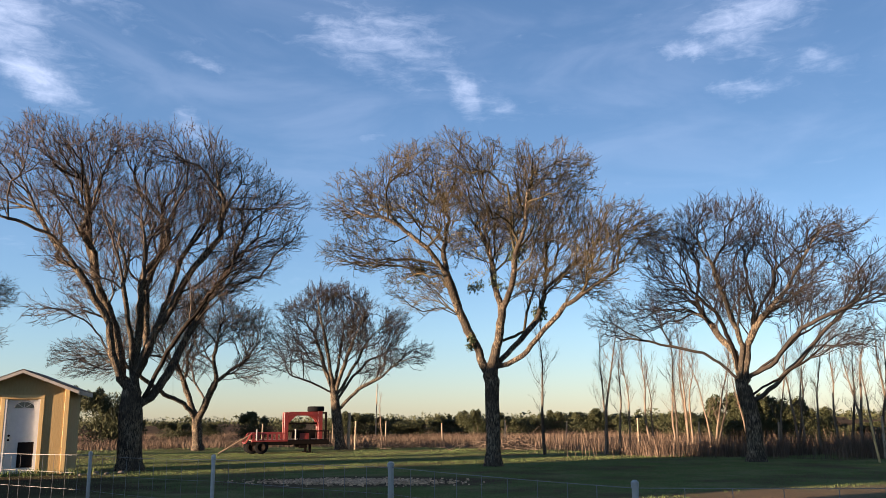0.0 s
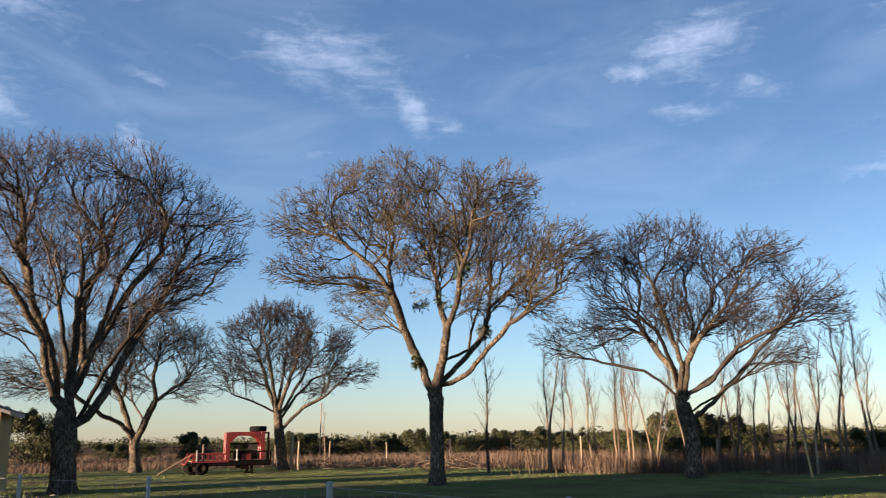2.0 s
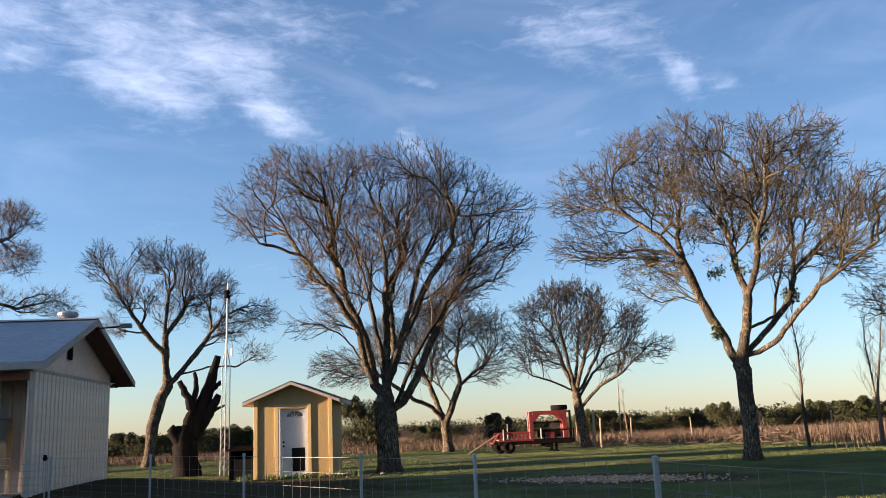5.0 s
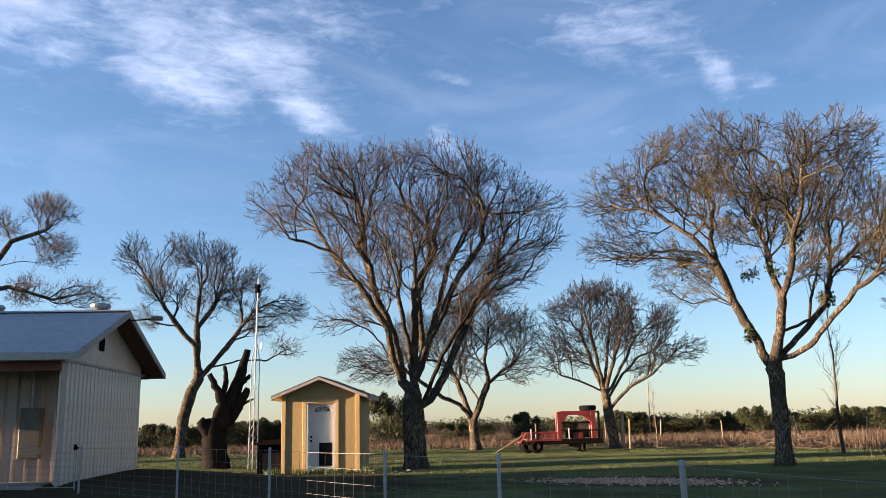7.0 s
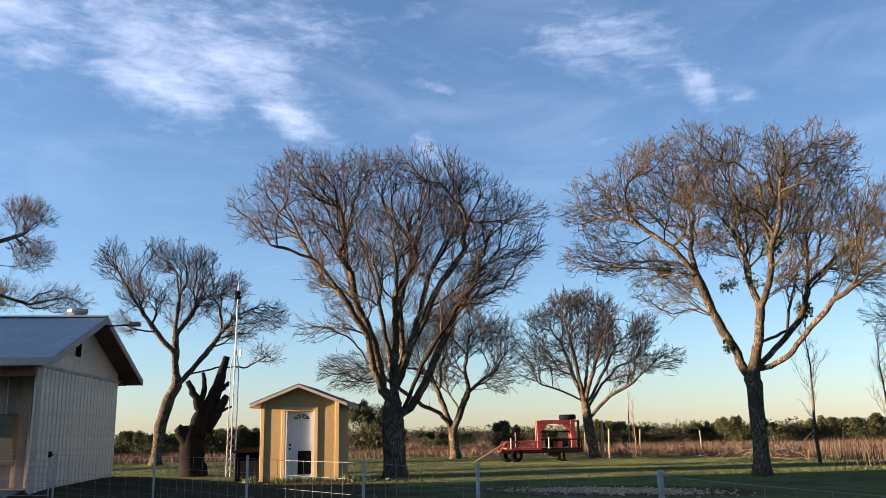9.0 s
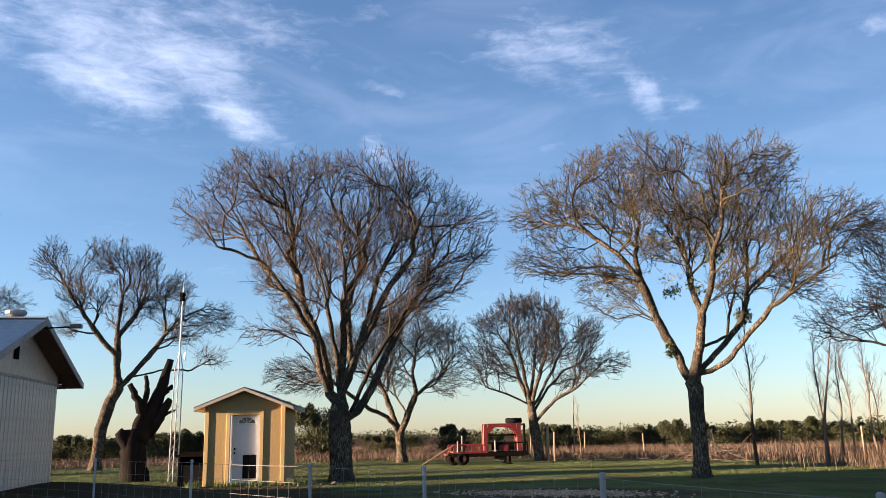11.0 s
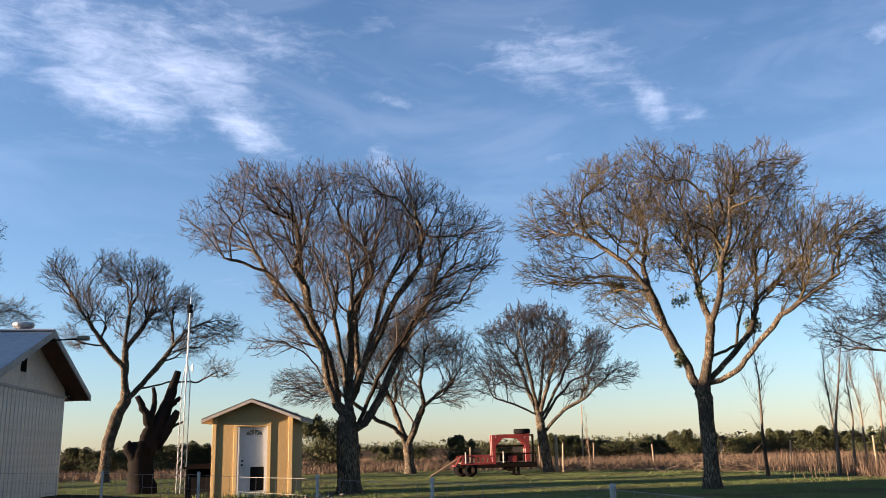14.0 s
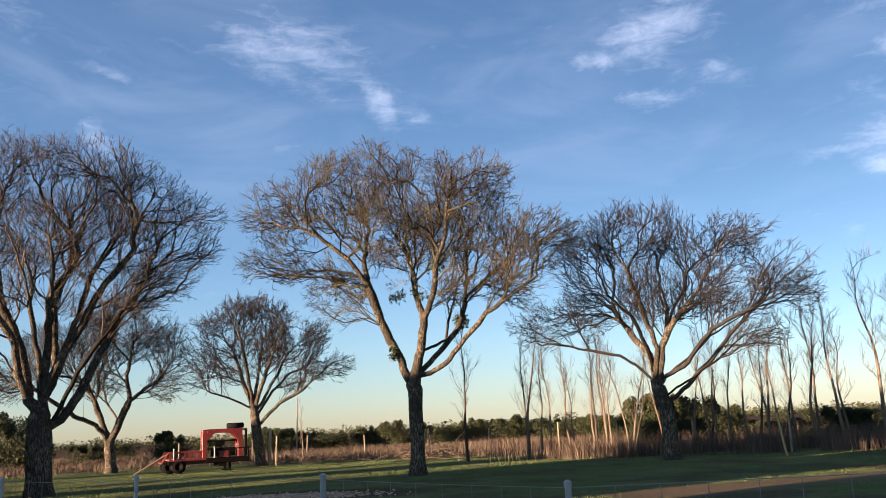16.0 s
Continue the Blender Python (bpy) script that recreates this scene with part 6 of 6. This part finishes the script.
def build_crate():
    x, y = -6.42, 26.30
    root = thing("low_shelter", pose(x, y, rise(x, y)), "low dark wooden animal shelter beside the shed", "shelter")
    part("lid", Geo().slab([(-0.48, -0.35, 0.86), (0.48, -0.35, 0.86), (0.48, 0.7, 0.95), (-0.48, 0.7, 0.95)], (0, 0, 0.045)), DARK_STEEL, root)
    for x0, x1 in ((-0.42, -0.38), (0.38, 0.42)):
        part("side_panel", Geo().box(x0, x1, -0.28, 0.62, 0, 0.87), BLACK, root)
    part("back_panel", Geo().box(-0.38, 0.38, 0.58, 0.62, 0, 0.9), BLACK, root)
    part("front_panel", Geo().box(-0.38, 0.38, -0.26, -0.22, 0, 0.62), BLACK, root)


build_crate()


def build_yard_fence():
    root = thing("yard_fence", pose(0, 0, 0), "white-posted wire mesh fence across the yard", "fence")
    posts = [(-7.12, 15.04, 1.07), (-5.25, 14.73, 1.03), (-3.16, 12.75, 1.02), (-1.16, 10.26, 1.01), (0.15, 8.42, 1.01),
             (1.45, 6.45, 1.00), (2.39, 4.33, 0.97), (4.50, 3.30, 0.98), (6.6, 2.4, 0.98)]
    for i, (x, y, z) in enumerate(posts):
        g = rise(x, y)
        r = 0.024 if i == 5 else 0.019
        p = part("post", Geo().tube([(x, y, g - 0.2), (x, y, z + 0.03)], [r, r], 10), POST_PAINT, root, "white steel post")
        part("cap", Geo().lathe([(r + 0.003, -0.03), (r + 0.004, 0.0), (r * 0.5, 0.012)], (x, y, z + 0.032), "Z", 10), POST_PAINT, p)
    rng = random.Random(4)
    for (x0, y0, z0), (x1, y1, z1) in zip(posts, posts[1:]):
        g0, g1 = rise(x0, y0), rise(x1, y1)
        size = math.hypot(x1 - x0, y1 - y0)
        for h in (1.0, 0.80, 0.62, 0.46, 0.32, 0.20, 0.09):
            sag = 0.012 * rng.uniform(0, 1.4)
            pts = []
            for k in range(7):
                f = k / 6
                pts.append((x0 + (x1 - x0) * f, y0 + (y1 - y0) * f, (g0 + (z0 - g0) * h) * (1 - f) + (g1 + (z1 - g1) * h) * f - sag * 4 * f * (1 - f)))
            part("wire", Geo().tube(pts, 0.0030 if h == 1.0 else 0.0019, 4), WIRE, root)
        n = int(size / 0.24)
        for k in range(1, n):
            f = (k + rng.uniform(-0.06, 0.06)) / n
            x, y, z, g = x0 + (x1 - x0) * f, y0 + (y1 - y0) * f, z0 + (z1 - z0) * f, g0 + (g1 - g0) * f
            part("stay", Geo().tube([(x, y, g), (x + rng.gauss(0, 0.006), y, z)], 0.0024, 4), WIRE, root)


build_yard_fence()


def build_yard_gate():
    root = thing("yard_gate", pose(0, 0, 0), "narrow pale wire gate hung on the white fence post", "gate")
    (x0, y0, t0), (x1, y1, t1) = (-7.17, 15.04, 1.10), (-8.28, 14.80, 1.12)
    for x, y, t in ((x0 - 0.03, y0, t0), (x1, y1, t1)):
        part("stile", Geo().tube([(x, y, rise(x, y) + 0.06), (x, y, t)], 0.013, 8), POST_PAINT, root)
    for h in (1.0, 0.86, 0.71, 0.56, 0.41, 0.26, 0.12):
        a, b = rise(x0, y0) + (t0 - rise(x0, y0)) * h, rise(x1, y1) + (t1 - rise(x1, y1)) * h
        part("bar", Geo().tube([(x0 - 0.03, y0, a), ((x0 + x1) / 2, (y0 + y1) / 2, (a + b) / 2 - 0.006), (x1, y1, b)], 0.0065, 6), POST_PAINT, root)
    latch = Geo().tube([(x0 - 0.07, y0 - 0.02, t0 - 0.03), (x0 + 0.02, y0 - 0.03, t0 - 0.02)], 0.016, 6).box(x0 - 0.06, x0 - 0.01, y0 - 0.05, y0 - 0.01, t0 - 0.06, t0 + 0.04, 0.004)
    part("latch", latch, DARK_STEEL, root, "dark steel latch")


build_yard_gate()


def lay_rocks():
    """Rough field stones in the bare soil beside the shed."""
    rng = random.Random(12)
    for x, y, size in ((-2.75, 25.1, 0.08), (-2.45, 24.85, 0.06), (-2.1, 25.0, 0.09), (-3.1, 24.75, 0.05), (-6.25, 25.2, 0.06)):
        bm = bmesh.new()
        bmesh.ops.create_icosphere(bm, subdivisions=2, radius=1.0)
        shift = rng.uniform(0, 50)
        for vert in bm.verts:
            k = 1 + 0.35 * noise.noise(vert.co * 1.3 + Vector((shift, 0, 0)))
            vert.co = Vector((vert.co.x * k * size * 1.3, vert.co.y * k * size, vert.co.z * k * size * 0.65))
        data = bpy.data.meshes.new("rock")
        bm.to_mesh(data)
        bm.free()
        data.materials.append(FIELD_STONE)
        ob = new("rock", data)
        ob.matrix_world = pose(x, y, rise(x, y) + size * 0.3, 0, 0, rng.uniform(0, 360))
        tagged(ob, "rough grey field stone half sunk in the soil", "rock", "stones beside the shed")


lay_rocks()


def build_storage_tub():
    root = thing("storage_tub", HOUSE @ pose(6.35, 2.25, 0.02), "dark open storage tub on the porch", "tub")
    tub = Geo().box(-0.30, 0.30, -0.22, 0.22, 0.0, 0.03, 0.006)
    for a, b, c, d in ((-0.30, -0.27, -0.22, 0.22), (0.27, 0.30, -0.22, 0.22), (-0.27, 0.27, -0.22, -0.19), (-0.27, 0.27, 0.19, 0.22)):
        tub.box(a, b, c, d, 0.03, 0.38)
    part("body", tub, BLACK, root)
    part("rim", Geo().box(-0.32, 0.32, -0.245, -0.22, 0.34, 0.38).box(-0.32, 0.32, 0.22, 0.245, 0.34, 0.38), BLACK, root)


build_storage_tub()


def build_pasture_fence():
    root = thing("pasture_fence", pose(0, 0, 0), "long barbed wire fence on weathered posts", "fence")
    corners = [(34.0, 6.0), (27.5, 13.5), (20.4, 21.9), (19.6, 36.0), (16.4, 45.5), (8.0, 55.0), (-5.0, 61.0), (-22.0, 64.0), (-46.0, 64.0)]
    rng = random.Random(6)
    spots = []
    for (x0, y0), (x1, y1) in zip(corners, corners[1:]):
        n = max(1, round(math.hypot(x1 - x0, y1 - y0) / 4.2))
        spots += [(x0 + (x1 - x0) * k / n, y0 + (y1 - y0) * k / n) for k in range(n)]
    spots.append(corners[-1])
    tops = []
    for i, (x, y) in enumerate(spots):
        g = rise(x, y)
        h = rng.uniform(1.12, 1.32)
        lean = (rng.gauss(0, 0.04), rng.gauss(0, 0.03))
        r = rng.uniform(0.035, 0.05)
        part("post", Geo().tube([(x, y, g - 0.2), (x + lean[0], y + lean[1], g + h)], [r, r * 0.9], 7), POST_RUST, root)
        tops.append((x, y, g))
    for f in (1.08, 0.85, 0.62, 0.4):
        for a, b in zip(tops, tops[1:]):
            mid = ((a[0] + b[0]) / 2, (a[1] + b[1]) / 2, (a[2] + b[2]) / 2 + f - 0.02)
            part("wire", Geo().tube([(a[0], a[1], a[2] + f), mid, (b[0], b[1], b[2] + f)], 0.0024, 3), DARK_STEEL, root)


build_pasture_fence()


def build_utility_pole():
    root = thing("utility_pole", pose(11.95, 60.8, rise(11.95, 60.8), 0, 1.5, 0), "thin weathered wooden pole in the pasture", "pole")
    part("shaft", Geo().tube([(0, 0, -0.3), (0, 0, 2.0), (0, 0, 3.95)], [0.045, 0.04, 0.032], 8), WOOD, root)


def build_corner_post(x, y, h, r, mat, label, lean=1):
    root = thing("fence_post", pose(x, y, rise(x, y), 1, lean, 0), label, "post")
    part("shaft", Geo().tube([(0, 0, -0.2), (0, 0, h * 0.5), (0.01, 0, h)], [r, r * 0.97, r * 0.9], 9), mat, root)


build_utility_pole()
build_corner_post(6.75, 41.0, 1.75, 0.075, POST_RUST, "rust-brown upright post beside the round tree")
build_corner_post(7.0, 40.6, 1.35, 0.045, POST_RUST, "pale weathered post beside the brush pile")
build_corner_post(18.6, 20.2, 1.28, 0.032, TRIM_WOOD, "pale yellow fence post leaning among the weeds", -10)


def build_brush_pile(x, y, w, h, seed):
    rng = np.random.default_rng(seed)
    lines = []
    for _ in range(130):
        a = np.array([rng.normal(0, w * 0.5), rng.normal(0, 0.5), abs(rng.normal(0, h * 0.45))])
        d = rng.normal(0, 1, 3) * np.array([1, 0.7, 0.35])
        d /= np.linalg.norm(d)
        size = rng.uniform(0.5, 1.5)
        q = np.array([a + d * size * f + np.array([0, 0, 0.08 * math.sin(3 * f)]) for f in (0, 0.35, 0.7, 1.0)])
        q[:, 2] = np.maximum(q[:, 2], 0.02)
        r = rng.uniform(0.006, 0.018)
        lines.append((q, np.array([r, r * 0.8, r * 0.6, r * 0.3])))
    root = thing("brush_pile", pose(x, y, rise(x, y)), "tangled pile of cut grey branches", "brush pile")
    tagged(part("tangle", tubes_mesh("tangle", lines, TWIG_PALE, 4), TWIG_PALE, root), kind="stuff")


build_brush_pile(8.9, 41.4, 2.6, 0.30, 31)
build_brush_pile(12.6, 35.5, 2.0, 0.4, 32)


def build_step_stool():
    m = HOUSE @ pose(2.22, 3.05, -0.12, 0, 0, 180) @ Matrix.Diagonal((0.8, 0.9, 1.0, 1))
    root = thing("step_stool", m, "folding metal step stool standing on the porch edge", "step stool")
    for s in (-0.24, 0.24):
        part("leg", Geo().tube([(s, -0.25, 0), (s, -0.05, 0.75), (s, 0.0, 0.80)], 0.020, 6), POST_PAINT, root)
        part("leg", Geo().tube([(s, 0.28, 0), (s, 0.05, 0.62)], 0.012, 6), GALV, root)
    part("handle", Geo().tube([(-0.24, 0, 0.80), (-0.2, 0.0, 0.86), (0.2, 0.0, 0.86), (0.24, 0, 0.80)], 0.022, 6), POST_PAINT, root)
    for z, y in ((0.24, -0.17), (0.46, -0.1), (0.62, 0.0)):
        part("step", Geo().box(-0.23, 0.23, y - 0.09, y + 0.09, z - 0.02, z + 0.01, 0.005), CREAM, root)


build_step_stool()


def build_bucket():
    root = thing("bucket", HOUSE @ pose(3.95, 2.3, 0.02), "black rubber bucket on the porch", "bucket")
    part("tub", Geo().lathe([(0.10, 0.0), (0.13, 0.02), (0.15, 0.24), (0.16, 0.25), (0.14, 0.25), (0.12, 0.03)], (0, 0, 0), "Z", 18), BLACK, root, smooth=True)
    part("bail", Geo().tube([(0.15 * math.cos(a), 0.0, 0.23 + 0.12 * math.sin(a)) for a in np.linspace(0, math.pi, 9)], 0.004, 4), GALV, root)


build_bucket()


def build_porch_box():
    root = thing("box", HOUSE @ pose(2.85, 2.85, 0.02, 0, 0, 12), "small orange-brown wooden box on the porch edge", "box")
    part("body", Geo().box(-0.16, 0.16, -0.11, 0.11, 0, 0.13, 0.006), TERRACOTTA, root)
    part("lid", Geo().box(-0.17, 0.17, -0.12, 0.12, 0.13, 0.155, 0.004), TERRACOTTA, root)


build_porch_box()
